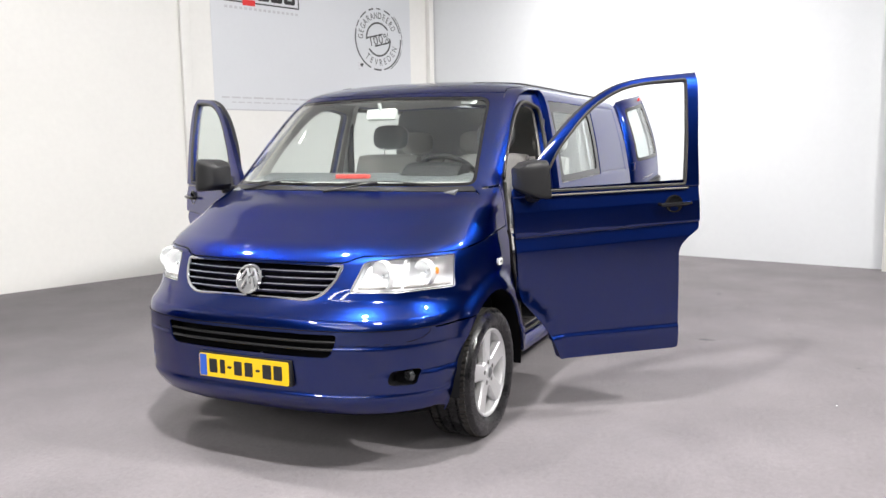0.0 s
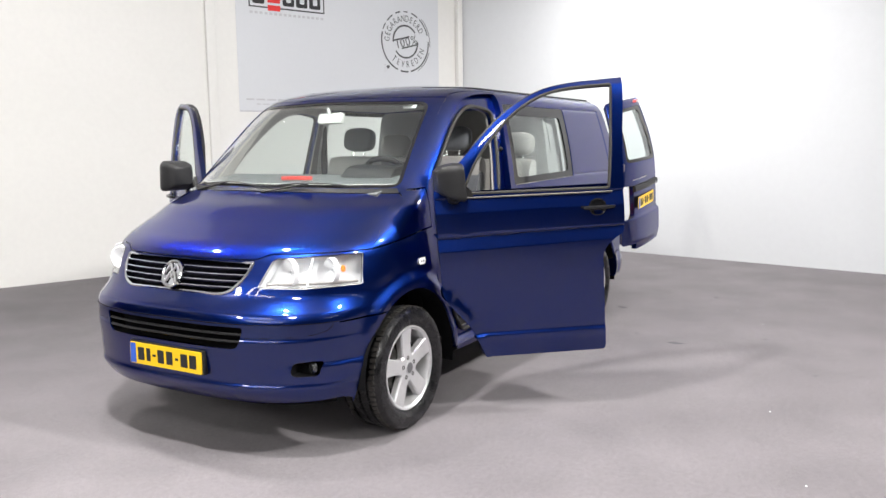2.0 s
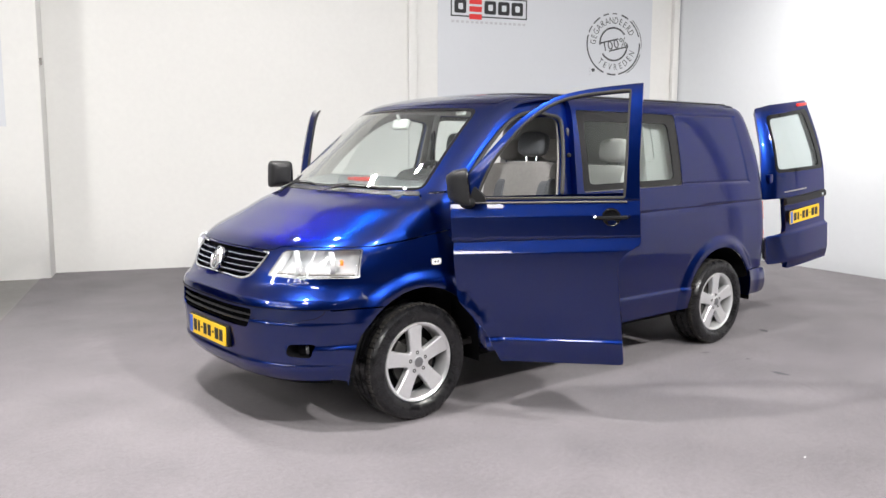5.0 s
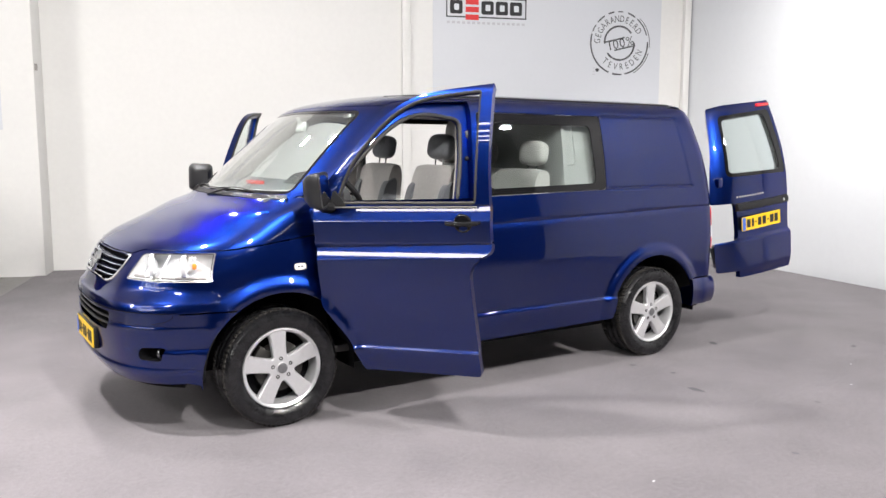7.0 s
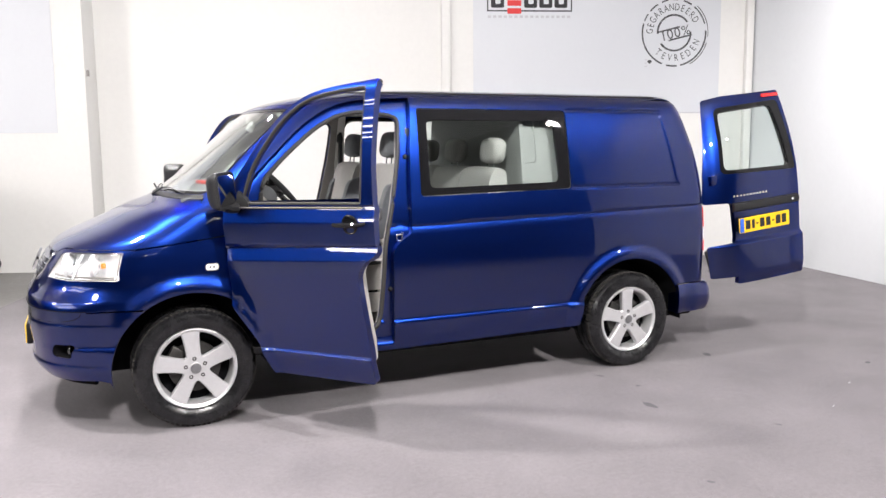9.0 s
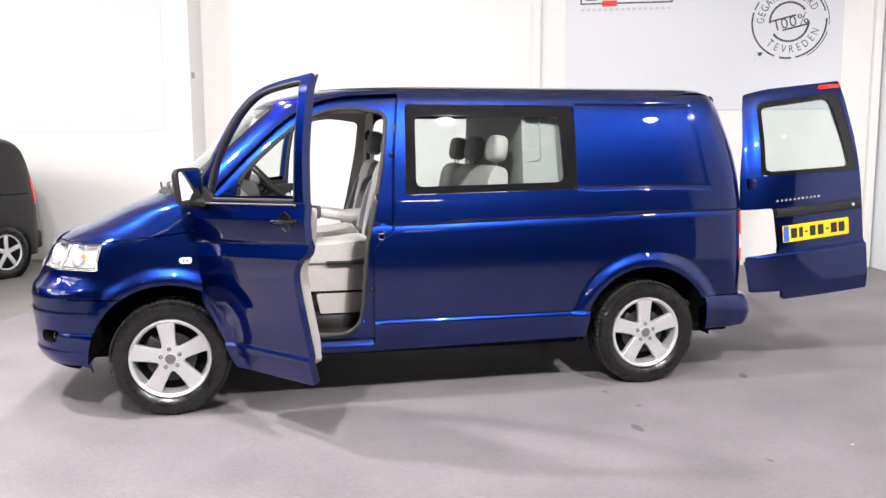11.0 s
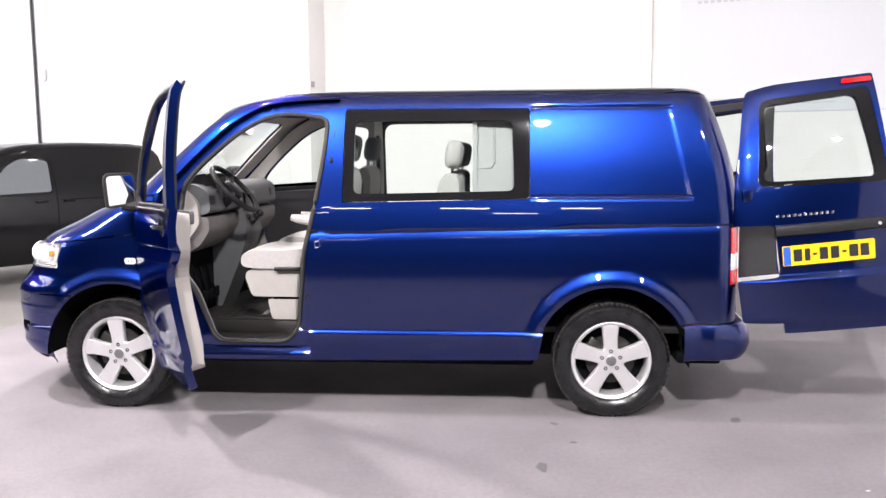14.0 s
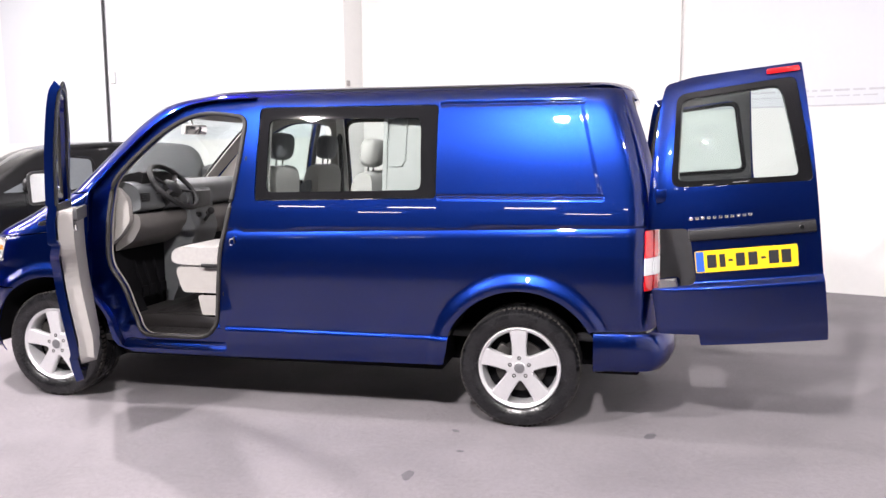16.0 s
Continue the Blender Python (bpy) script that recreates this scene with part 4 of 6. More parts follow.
def wheel(cx, sg):
    face = Matrix.Translation((cx, sg * .905, .34)) @ (Matrix.Rotation(radians(90), 4, "X") if sg < 0 else Matrix.Rotation(radians(-90), 4, "X"))
    spin = Matrix.Rotation(radians(96 if cx == 0 else 92), 4, "Z")
    bm = bmesh.new()
    # barrel and lip
    lathe(bm, [(.200, -.19), (.205, -.03), (.212, -.004), (.226, .006), (.233, .004), (.235, -.008), (.222, -.012), (.216, -.03), (.214, -.19)], 64, face, True)
    hubp = [(0, .002), (.032, .002), (.034, -.004), (.074, -.008), (.080, -.014), (.080, -.045), (0, -.045)]
    lathe(bm, hubp, 40, face)
    for k in range(5):
        m = face @ spin @ Matrix.Rotation(radians(72 * k), 4, "Z")
        # a spoke, from hub to lip, with a raised middle
        sect = [(.048, .042, -.006), (.085, .041, -.008), (.130, .043, -.007), (.175, .047, -.004), (.208, .052, -.001), (.222, .055, -.003)]
        rows = []
        for r, w, h in sect:
            rows.append([bm.verts.new(m @ Vector((r, y, z))) for y, z in ((-w, h - .040), (-w, h - .008), (-w + .006, h), (0, h + .001), (w - .006, h), (w, h - .008), (w, h - .040))])
        for a, b in zip(rows, rows[1:]):
            for i in range(6):
                bm.faces.new((a[i], b[i], b[i + 1], a[i + 1]))
    bmesh.ops.recalc_face_normals(bm, faces=bm.faces[:])
    w = part("wheel", bm, ALLOY, van, "five-spoke silver alloy wheel", angle=24)
    bm = bmesh.new()
    n = 72
    prof = [(.236, -.010), (.240, .006), (.262, .022), (.290, .027), (.318, .020), (.333, .002), (.339, -.012)]
    tread = []
    for y in (-.012, -.040, -.042, -.052, -.054, -.095, -.097, -.107, -.109, -.150, -.152, -.162, -.164, -.190):
        tread.append(y)
    deep = {-.042, -.052, -.097, -.107, -.152, -.162}
    prof += [(.332 if y in deep else .340, y) for y in tread[1:]]
    prof += [(.333, -.205), (.290, -.225), (.240, -.210), (.236, -.190)]
    lathe(bm, prof, n, face)
    bmesh.ops.recalc_face_normals(bm, faces=bm.faces[:])
    t = part("tyre", bm, RUBBER, w, "black road tyre", angle=28)
    # blocks on the tread's shoulders
    for v0, v1, tilt in ((-.036, -.004, 8), (-.198, -.168, 0)):
        bm = bmesh.new()
        for k in range(72):
            m = face @ Matrix.Rotation(2 * math.pi * k / 72, 4, "Z")
            box(bm, .3340, .3412, -.0095, .0095, v0, v1, 0, m @ Matrix.Rotation(radians(tilt), 4, "X"))
        tagged(part("tread_rubber", bm, RUBBER_TREAD, w), kind="stuff")
    bm = bmesh.new()
    lathe(bm, [(.03, -.055), (.145, -.055), (.147, -.070), (.03, -.070)], 40, face)
    bmesh.ops.recalc_face_normals(bm, faces=bm.faces[:])
    part("brake_disc", bm, DARK_STEEL, w)
    bm = bmesh.new()
    lathe(bm, [(.0, -.10), (.205, -.10)], 40, face)
    lathe(bm, [(.215, -.215), (.33, -.215)], 40, face)
    part("brake_shield", bm, LINER, w)
    bm = bmesh.new()
    box(bm, .085, .165, -.06, .06, -.085, -.040, .012, face @ Matrix.Rotation(radians(150), 4, "Z"))
    part("brake_calliper", bm, DARK_STEEL, w)
    for k in range(5):
        bm = bmesh.new()
        lathe(bm, [(0, -.006), (.005, -.006), (.006, -.0045), (.0115, -.0042), (.0115, -.020)], 12, face @ spin @ Matrix.Rotation(radians(72 * k), 4, "Z") @ Matrix.Translation((.056, 0, 0)))
        bmesh.ops.recalc_face_normals(bm, faces=bm.faces[:])
        part("wheel_bolt", bm, DARK_STEEL, w)
    bm = bmesh.new()
    lathe(bm, [(0, .0045), (.026, .0040), (.030, .002)], 30, face)
    lathe(bm, [(.010, .0055), (.014, .0062), (.018, .0055)], 24, face)
    bmesh.ops.recalc_face_normals(bm, faces=bm.faces[:])
    part("hub_cap", bm, HUB, w)


for cx in (0.0, 3.0):
    for sg in (-1, 1):
        wheel(cx, sg)
# ---- doors of the van ----
TRIM = rounded([(.36, 1.262), (.35, .80), (.44, .66), (.545, .52), (.59, .43), (1.155, .43), (1.16, .96), (1.25, 1.05), (1.29, 1.255)], [.02, .06, .08, .06, .05, .06, .06, .05, .03])
UPPER = rounded([(.345, 1.265), (1.322, 1.255), (1.334, 1.5), (1.366, 1.79), (1.372, 1.884), (1.08, 1.872), (.905, 1.842), (.703, 1.736), (.483, 1.532)], [.01, .02, .1, .04, .01, .1, .12, .12, .12])
BAND = rounded([(.36, 1.262), (.358, 1.19), (1.283, 1.19), (1.29, 1.255)], .02)
DOOR_LINES = [l for l in SIDE_LINES if l[0][0] < 2] + [((0, z), (0, 1)) for z in (.490, .495, .505, .510, 1.20, 1.21, 1.28, 1.288)] + [((1.38, z), G1) for z in (1.013, 1.022, 1.086)]


def door_depth(x, z):
    """The door's skin: flat shoulders under the window and under the groove."""
    w = side(x, z)
    g = groove(x)
    if 1.205 < z < 1.287:
        w = side(x, 1.205) - .30 * (z - 1.205)
    elif g - .072 < z <= g:
        w = side(x, g - .072) - .345 * (z - g + .072)
    return w


def front_door(sg, degrees, glazed):
    h = Vector((.30, sg * .93, 0))
    # the passenger's door, on hinges that carry it forward as it opens
    turn = Matrix.Translation(h) @ Matrix.Rotation(radians(degrees - 59.5), 4, "Z") @ Matrix.Translation(-h) @ Matrix(((.5074, -.8602, -.0516, .8655), (.8616, .5075, .0116, .1187), (.0162, -.0503, .9986, .0194), (0, 0, 0, 1)))
    if sg < 0:
        # the driver's door hangs on a leaning hinge line, swung out by degrees
        pin = Vector((.267, -.985, 0))
        turn = Matrix.Translation(pin) @ Matrix.Rotation(radians(56.4 - degrees), 4, "Z") @ Matrix.Translation(-pin) @ Matrix(((.552, .824, -.127, .908), (-.832, .553, -.033, -.217), (.043, .124, .991, .075), (0, 0, 0, 1))) @ Matrix(((1, 0, -.035, .038), (0, 1, 0, 0), (0, 0, 1, 0), (0, 0, 0, 1)))
    out = (0, sg, 0)
    inner = lambda d: (lambda x, z: (x, sg * (side(x, z) + relief(x, z) - d), z))
    door = panel("front_door", [(inset(DOOR, .004), [DOOR_WINDOW], lambda x, z: (x, sg * door_depth(x, z), z), out, (.06, .05), DOOR_LINES)], PAINT, van,
                 "blue front door, swung wide open" + (", its window lowered" if not glazed else ""), thick=.040, turn=turn)
    panel("inner_frame", [(UPPER, [inset(DOOR_WINDOW, -.004)], inner(.042), out, (.1, .1), ())], BLACK, door, thick=.012, turn=turn)
    # far door's panel takes darker trim, with the cab's shade put into its colour
    trim = panel("door_trim", [(TRIM, [], inner(.046), out, (.08, .08), ())], TRIM_GREY if sg < 0 else TRIM_DARK, door, "light grey moulded inner door panel" if sg < 0 else "moulded inner door panel, the shade on it put into a dark grey", thick=.072, turn=turn)
    panel("trim_band", [(BAND, [], inner(.120), out, (.1, .1), ())], TRIM_DARK, trim, "dark grey upper band of the door panel", thick=.020, turn=turn)
    bm = bmesh.new()
    box(bm, 1.14, 1.22, sg * .775 - .02, sg * .775 + .006, 1.135, 1.175, .008)
    bmesh.ops.transform(bm, matrix=turn, verts=bm.verts[:])
    part("inner_handle", bm, CHROME, trim, "chrome inner door handle")
    bm = bmesh.new()
    tube(bm, [tuple(turn @ Vector((x, sg * (side(x, z) - .008), z))) for x, z in inset(DOOR_WINDOW, .004)], .010, 8, True)
    part("window_seal", bm, SEAL, door, "black window seal")
    bm = bmesh.new()
    tube(bm, [tuple(turn @ Vector((x, sg * (side(x, 1.292) + .004), 1.288 - (x - .43) * .012))) for x in spread(.42, 1.27, 10)], .007, 8, flat=.7)
    part("window_strip", bm, TRIM_MID, door, "grey strip along the foot of the window")
    if glazed:
        g = panel("window_glass", [(inset(DOOR_WINDOW, -.004), [], inner(.018), out, (.1, .1), ())], GLASS, door, thick=.004, turn=turn)
        g.visible_shadow = False
    # outer handle in its cup
    y = lambda x, z: sg * side(x, z)
    bm = bmesh.new()
    m = turn @ Matrix.Translation((1.185, y(1.185, 1.195) - sg * .004, 1.195)) @ Matrix.Rotation(radians(90 if sg < 0 else -90), 4, "X")
    lathe(bm, [(0, .0055), (.030, .0062), (.038, .0075), (.044, .0105), (.049, .009), (.052, .004)], 28, m)
    bmesh.ops.recalc_face_normals(bm, faces=bm.faces[:])
    part("handle_cup", bm, GLOSS_BLACK, door, "dark dished cup behind the handle")
    bm = bmesh.new()
    tube(bm, [tuple(turn @ Vector((x, y(x, 1.2) + sg * d, 1.200))) for x, d in ((1.095, .004), (1.105, .028), (1.14, .036), (1.23, .036), (1.268, .028), (1.280, .004))], [.009, .012, .013, .013, .012, .009], 8)
    part("door_handle", bm, GLOSS_BLACK, door, "black pull handle")
    # mirror on its arm
    mm = turn @ Matrix.Translation((.425, sg * (.955 if sg < 0 else 1.02), 1.400)) @ Matrix.Rotation(radians(15 if sg < 0 else -9), 4, "Z")
    outline = rounded([(-.095, -.100), (.095, -.100), (.100, .085), (-.080, .100)], [.03, .03, .035, .045], 5)
    bm = bmesh.new()
    face = mm @ Matrix(((0, 0, 1, 0), (1 * -sg, 0, 0, 0), (0, 1, 0, 0), (0, 0, 0, 1)))
    rows = []
    for k, w, shift in ((1.0, .0, 0), (1.02, -.010, 0), (.98, -.040, .008), (.87, -.082, .030), (.58, -.120, .050)):
        rows.append([bm.verts.new(face @ Vector((u * k + shift, v * k, w))) for u, v in outline])
    n = len(outline)
    for a, b in zip(rows, rows[1:]):
        for i in range(n):
            bm.faces.new((a[i], a[(i + 1) % n], b[(i + 1) % n], b[i]))
    bm.faces.new(rows[-1])
    bm.faces.new(rows[0][::-1])
    bmesh.ops.recalc_face_normals(bm, faces=bm.faces[:])
    mirror = part("wing_mirror", bm, BLACK, door, "black wing mirror on a short arm", angle=50)
    bm = bmesh.new()
    prism(bm, inset(outline, .015), .003, face)
    bmesh.ops.recalc_face_normals(bm, faces=bm.faces[:])
    part("mirror_glass", bm, MIRROR, mirror)
    bm = bmesh.new()
    tube(bm, [tuple(turn @ Vector(p)) for p in ((.390, sg * .955, 1.310), (.390, sg * .92, 1.295), (.392, sg * .88, 1.290))], [.034, .038, .044], 10, flat=.8)
    prism(bm, rounded([(.385, 1.275), (.50, 1.288), (.49, 1.325), (.435, 1.385)], .015), .026, turn @ Matrix.Translation((0, sg * .875 + .015, 0)) @ Matrix.Rotation(radians(90), 4, "X"))
    part("mirror_arm", bm, BLACK, mirror)
    return door


front_door(-1, 56.2, False)
front_door(1, 59.5, True)

R_DOOR = rounded([(.005, .50), (.65, .50), (.655, .56), (.872, .565), (.885, .810), (.645, .825), (.66, 1.12), (.878, 1.125), (.848, 1.36), (.740, 1.80), (.705, 1.886), (.56, 1.908), (.005, 1.912)],
                 [.01, .01, .01, .02, .02, .04, .04, .02, .1, .06, .025, .04, .01])
R_FULL = rounded([(.005, .50), (.65, .50), (.655, .56), (.872, .565), (.885, .9), (.878, 1.125), (.848, 1.36), (.735, 1.80), (.690, 1.872), (.56, 1.905), (.005, 1.912)], [.01, .01, .01, .02, .1, .1, .1, .05, .04, .04, .01])
R_GLASS = rounded([(.02, 1.308), (.735, 1.338), (.655, 1.824), (.045, 1.842)], [.03, .055, .055, .04])
R_PANE = rounded([(.082, 1.342), (.698, 1.366), (.632, 1.794), (.125, 1.808)], [.04, .045, .05, .05])


def rear_door(sg, plate):
    flip = lambda pts: [(sg * u, v) for u, v in (pts if sg > 0 else pts[::-1])]
    # turned by a right angle round the corner of the body
    turn = Matrix(((0, .955, 0, 4.54), (-1, 0, 0, 2.815), (0, 0, 1, 0), (0, 0, 0, 1))) if sg < 0 else Matrix(((0, -.93, 0, 4.51), (1, 0, 0, -2.815), (0, 0, 1, 0), (0, 0, 0, 1)))
    hinge = Vector((3.80, 0, .95))
    lift = Matrix.Translation((0, 0, .015))
    # the raked hinge line lifts the free edge
    turn = lift @ Matrix.Translation(hinge) @ Matrix.Rotation(radians(-6.0), 4, "Y") @ Matrix.Translation(-hinge) @ turn
    out = (1, 0, 0)
    at = lambda d: (lambda y, z: (back(y, z) + d, y, z))

    def fold(y, z):
        """The skin, with the ledge above the lower part and the dip for the plate."""
        e = min(max((z - .80) / .04, 0), 1)
        return (back(y, z) + .030 * (1 - e * e * (3 - 2 * e)) * min(max((z - .48) / .10, 0.4), 1), y, z)
    lines = [((0, z), (0, 1)) for z in (.79, .80, .81, .82, .83, .84)]
    door = panel("rear_door", [(flip(R_DOOR), [flip(R_GLASS)], fold, out, (.06, .05), lines)], PAINT, van,
                 "blue rear wing door, swung open" + (", with a number plate" if plate else ""), thick=.045, turn=turn)
    f = panel("glass_surround", [(inset(flip(R_GLASS), .002), [flip(R_PANE)], at(-.002), out, (.1, .1), ())], GLOSS_BLACK, door, "black glazed border of the rear window", thick=.03, turn=turn)
    g = panel("window_glass", [(inset(flip(R_PANE), -.003), [], at(-.006), out, (.1, .1), ())], GLASS, f, thick=.004, turn=turn)
    g.visible_shadow = False
    inner = inset(flip(R_DOOR if sg < 0 else R_FULL), .05 if sg < 0 else .03)
    panel("inner_lining", [(inner, [inset(flip(R_PANE), -.03)], at(-.050), out, (.1, .1), ())], TRIM_DARK, door, "dark inner lining of the rear door", thick=.02, turn=turn)
    for z in (.68, 1.30):
        bm = bmesh.new()
        box(bm, back(.79, z) - .03, back(.79, z) + .012, sg * .79 - .03, sg * .79 + .03, z - .035, z + .035, .006, turn)
        part("hinge", bm, PAINT, door)
    if plate:
        bm = bmesh.new()
        ring = []
        for y in spread(-.665, -.03, 12):
            ring.append([bm.verts.new(turn @ Vector((back(y, 1.08) + a, y, b))) for a, b in ((-.002, 1.118), (.022, 1.112), (.030, 1.085), (.026, 1.060), (-.002, 1.050))])
        for a, b in zip(ring, ring[1:]):
            for i in range(4):
                bm.faces.new((a[i], a[i + 1], b[i + 1], b[i]))
        bm.faces.new(ring[0])
        bm.faces.new(ring[-1][::-1])
        bmesh.ops.recalc_face_normals(bm, faces=bm.faces[:])
        bar = part("handle_bar", bm, BLACK, door, "dark grey grip bar over the plate")
        bm = bmesh.new()
        lathe(bm, [(0, .004), (.010, .004), (.012, 0)], 16, turn @ Matrix.Translation((back(-.10, 1.085) + .029, -.10, 1.085)) @ Matrix.Rotation(radians(90), 4, "Y"))
        part("lock", bm, CHROME, bar)
        number_plate(turn @ Matrix(((0, 0, 1, back(-.385, .94) + .010), (1, 0, 0, -.385), (0, 1, 0, .945), (0, 0, 0, 1))), door)
        # row of small chrome letters, as plain bars
        for k in range(11):
            bm = bmesh.new()
            y = -.655 + k * .030
            box(bm, back(y, 1.17) - .002, back(y, 1.17) + .004, y, y + .019, 1.160, 1.175, .002, turn)
            part("badge_bar", bm, CHROME, door)
        bm = bmesh.new()
        m = turn @ Matrix(((0, 0, 1, back(-.10, 1.88) + .002), (1, 0, 0, -.105), (0, 1, 0, 1.880), (0, 0, 0, 1)))
        prism(bm, rounded([(-.085, -.012), (.085, -.012), (.080, .014), (-.080, .014)], .006), .014, m, .003)
        bmesh.ops.recalc_face_normals(bm, faces=bm.faces[:])
        part("brake_light", bm, RED_LENS, door, "red high brake light")
    return door


rear_door(-1, True)
rear_door(1, False)
# ---- inside the van ----
bm = bmesh.new()
box(bm, .30, 2.20, -.855, .855, .37, .415, .01)
box(bm, .32, 2.19, -.62, .62, .40, .505, .025)
part("cab_floor", bm, MAT, van, "black rubber cab floor")
bm = bmesh.new()
box(bm, 2.20, 3.70, -.70, .70, .46, .50, .01)
part("load_floor", bm, TRIM_DARK, van, "dark load floor")
bm = bmesh.new()
box(bm, .16, .34, -.80, .80, .40, 1.05, .03)
part("bulkhead", bm, LINER, van)
# ribs in the mats
bm = bmesh.new()
for y0, y1, z in ((-.60, -.12, .505), (.12, .60, .505), (-.84, -.65, .415), (.65, .84, .415)):
    prism(bm, rounded([(.52, y0), (1.04, y0), (1.04, y1), (.52, y1)], .04), .010, Matrix.Translation((0, 0, z)), .004)
    for k in range(7):
        box(bm, .58 + k * .06, .59 + k * .06, y0 + .03, y1 - .03, z + .009, z + .013)
part("floor_mat", bm, MAT, van, "ribbed black rubber floor mats")
# headliner, with a light grey face to the cab
roof_in = [(x, -(side(x, 1.85) - .05)) for x in (.86, 1.1, 1.6, 2.2)] + [(x, side(x, 1.85) - .05) for x in (2.2, 1.6, 1.1, .86)]
panel("headliner", [(roof_in, [], lambda x, y: (x, y, 1.868 - .02 * (y / .7) ** 2), (0, 0, 1), (.2, .1), ())], HEADLINER, van, "light grey headliner", thick=.02)
# inner lining of the pillars and flanks
for sg in (-1, 1):
    inner = lambda d: (lambda x, z, s=sg: (x, s * (side(x, z) + relief(x, z) - d), z))
    post = rounded([(1.33, .45), (1.33, 1.02), (1.34, 1.5), (1.36, 1.84), (1.46, 1.84), (1.46, 1.25), (1.60, 1.2), (2.2, 1.2), (2.2, .45)], .03)
    if sg > 0:
        post = rounded([(1.31, .45), (1.32, 1.02), (1.335, 1.5), (1.355, 1.84), (1.41, 1.84), (1.40, .45)], .02)
    panel("side_lining", [(post, [], inner(.075), (0, sg, 0), (.1, .1), ())], TRIM_PALE, van, "light grey side lining", thick=.02)
    rest = rounded([(2.49, .50), (2.49, 1.24), (2.55, 1.24), (2.55, 1.84), (3.55, 1.84), (3.66, 1.3), (3.66, .85), (2.6, .85), (2.6, .5)], .03)
    panel("load_lining", [(rest, [], inner(.06), (0, sg, 0), (.1, .1), ())], TRIM_GREY, van, thick=.02)
    # trim inside the door opening
    panel("opening_trim", [(inset(DOOR, -.015), [APERTURE], inner(.080), (0, sg, 0), (.1, .1), ())], TRIM_GREY, van, "light grey trim round the door opening", thick=.012)
    # belt strap on the middle pillar
    bm = bmesh.new()
    box(bm, 1.36, 1.385, sg * .735 - .023, sg * .735 + .023, .9, 1.72, .003)
    box(bm, 1.345, 1.395, sg * .745 - .03, sg * .745 + .03, 1.62, 1.70, .01)
    part("seat_belt", bm, TRIM_DARK, van, "dark seat belt at the middle pillar")

# partition behind the bench, with two panes
wall2 = rounded([(-.83, .46), (.83, .46), (.84, 1.1), (.74, 1.82), (-.74, 1.82), (-.84, 1.1)], [.02, .02, .1, .08, .08, .1])
parti = panel("partition", [(wall2, [], lambda y, z: (2.18, y, z), (-1, 0, 0), (.3, .3), ())], CHEEK, van, "light grey moulded partition behind the bench", thick=.025)
for sg in (-1, 1):
    # moulded cheek that runs back from the partition inside the window
    cheek = rounded([(2.19, .80), (2.52, .80), (2.52, 1.80), (2.30, 1.80), (2.19, 1.70)], .03)
    panel("partition_cheek", [(cheek, [], lambda x, z, s=sg: (x, s * (side(x, z) + relief(x, z) - .085 + .10 * max(0, 2.30 - x)), z), (0, sg, 0), (.06, .1), ())], CHEEK, parti, thick=.015)
    bm = bmesh.new()
    tube(bm, [(x, sg * (side(x, z) + relief(x, z) - .082), z) for x, z in ((2.31, 1.74), (2.31, 1.60), (2.31, 1.50), (2.295, 1.475), (2.27, 1.47), (2.20, 1.47))], .007, 8)
    part("cheek_bead", bm, CHEEK, parti)


def cushion(outline, width, mat, name, parent, m, label="", puff=.03, bevel=.03):
    """A padded shape: a side outline in (x, z), widened along y, with soft edges."""
    bm = bmesh.new()
    rows = []
    n = len(outline)
    cx, cz = sum(p[0] for p in outline) / n, sum(p[1] for p in outline) / n
    for t in (-1, -.97, -.88, -.6, 0, .6, .88, .97, 1):
        k = 1 - bevel * 3.0 * max(0, abs(t) - .55) ** 2 * 2.2
        rows.append([bm.verts.new(m @ Vector((cx + (x - cx) * k, t * width / 2, cz + (z - cz) * k))) for x, z in outline])
    for a, b in zip(rows, rows[1:]):
        for i in range(n):
            bm.faces.new((a[i], a[(i + 1) % n], b[(i + 1) % n], b[i]))
    bm.faces.new(rows[0][::-1])
    bm.faces.new(rows[-1])
    bmesh.ops.recalc_face_normals(bm, faces=bm.faces[:])
    return part(name, bm, mat, parent, label, angle=50)


def headrest(m, parent, mat=None):
    bm = bmesh.new()
    made = bmesh.ops.create_uvsphere(bm, u_segments=20, v_segments=12, radius=1)["verts"]
    for v in made:
        x, y, z = v.co
        q = lambda a: math.copysign(abs(a) ** .62, a)
        v.co = m @ Vector((q(x) * .055, q(y) * .135, q(z) * .088))
    part("headrest", bm, mat or FABRIC_DARK, parent, "light grey rounded headrest" if mat else "dark grey rounded headrest")
    for s in (-1, 1):
        bm = bmesh.new()
        tube(bm, [tuple(m @ Vector((0, s * .05, -.07))), tuple(m @ Vector((.005, s * .05, -.18)))], .006, 8)
        part("headrest_rod", bm, CHROME, parent)


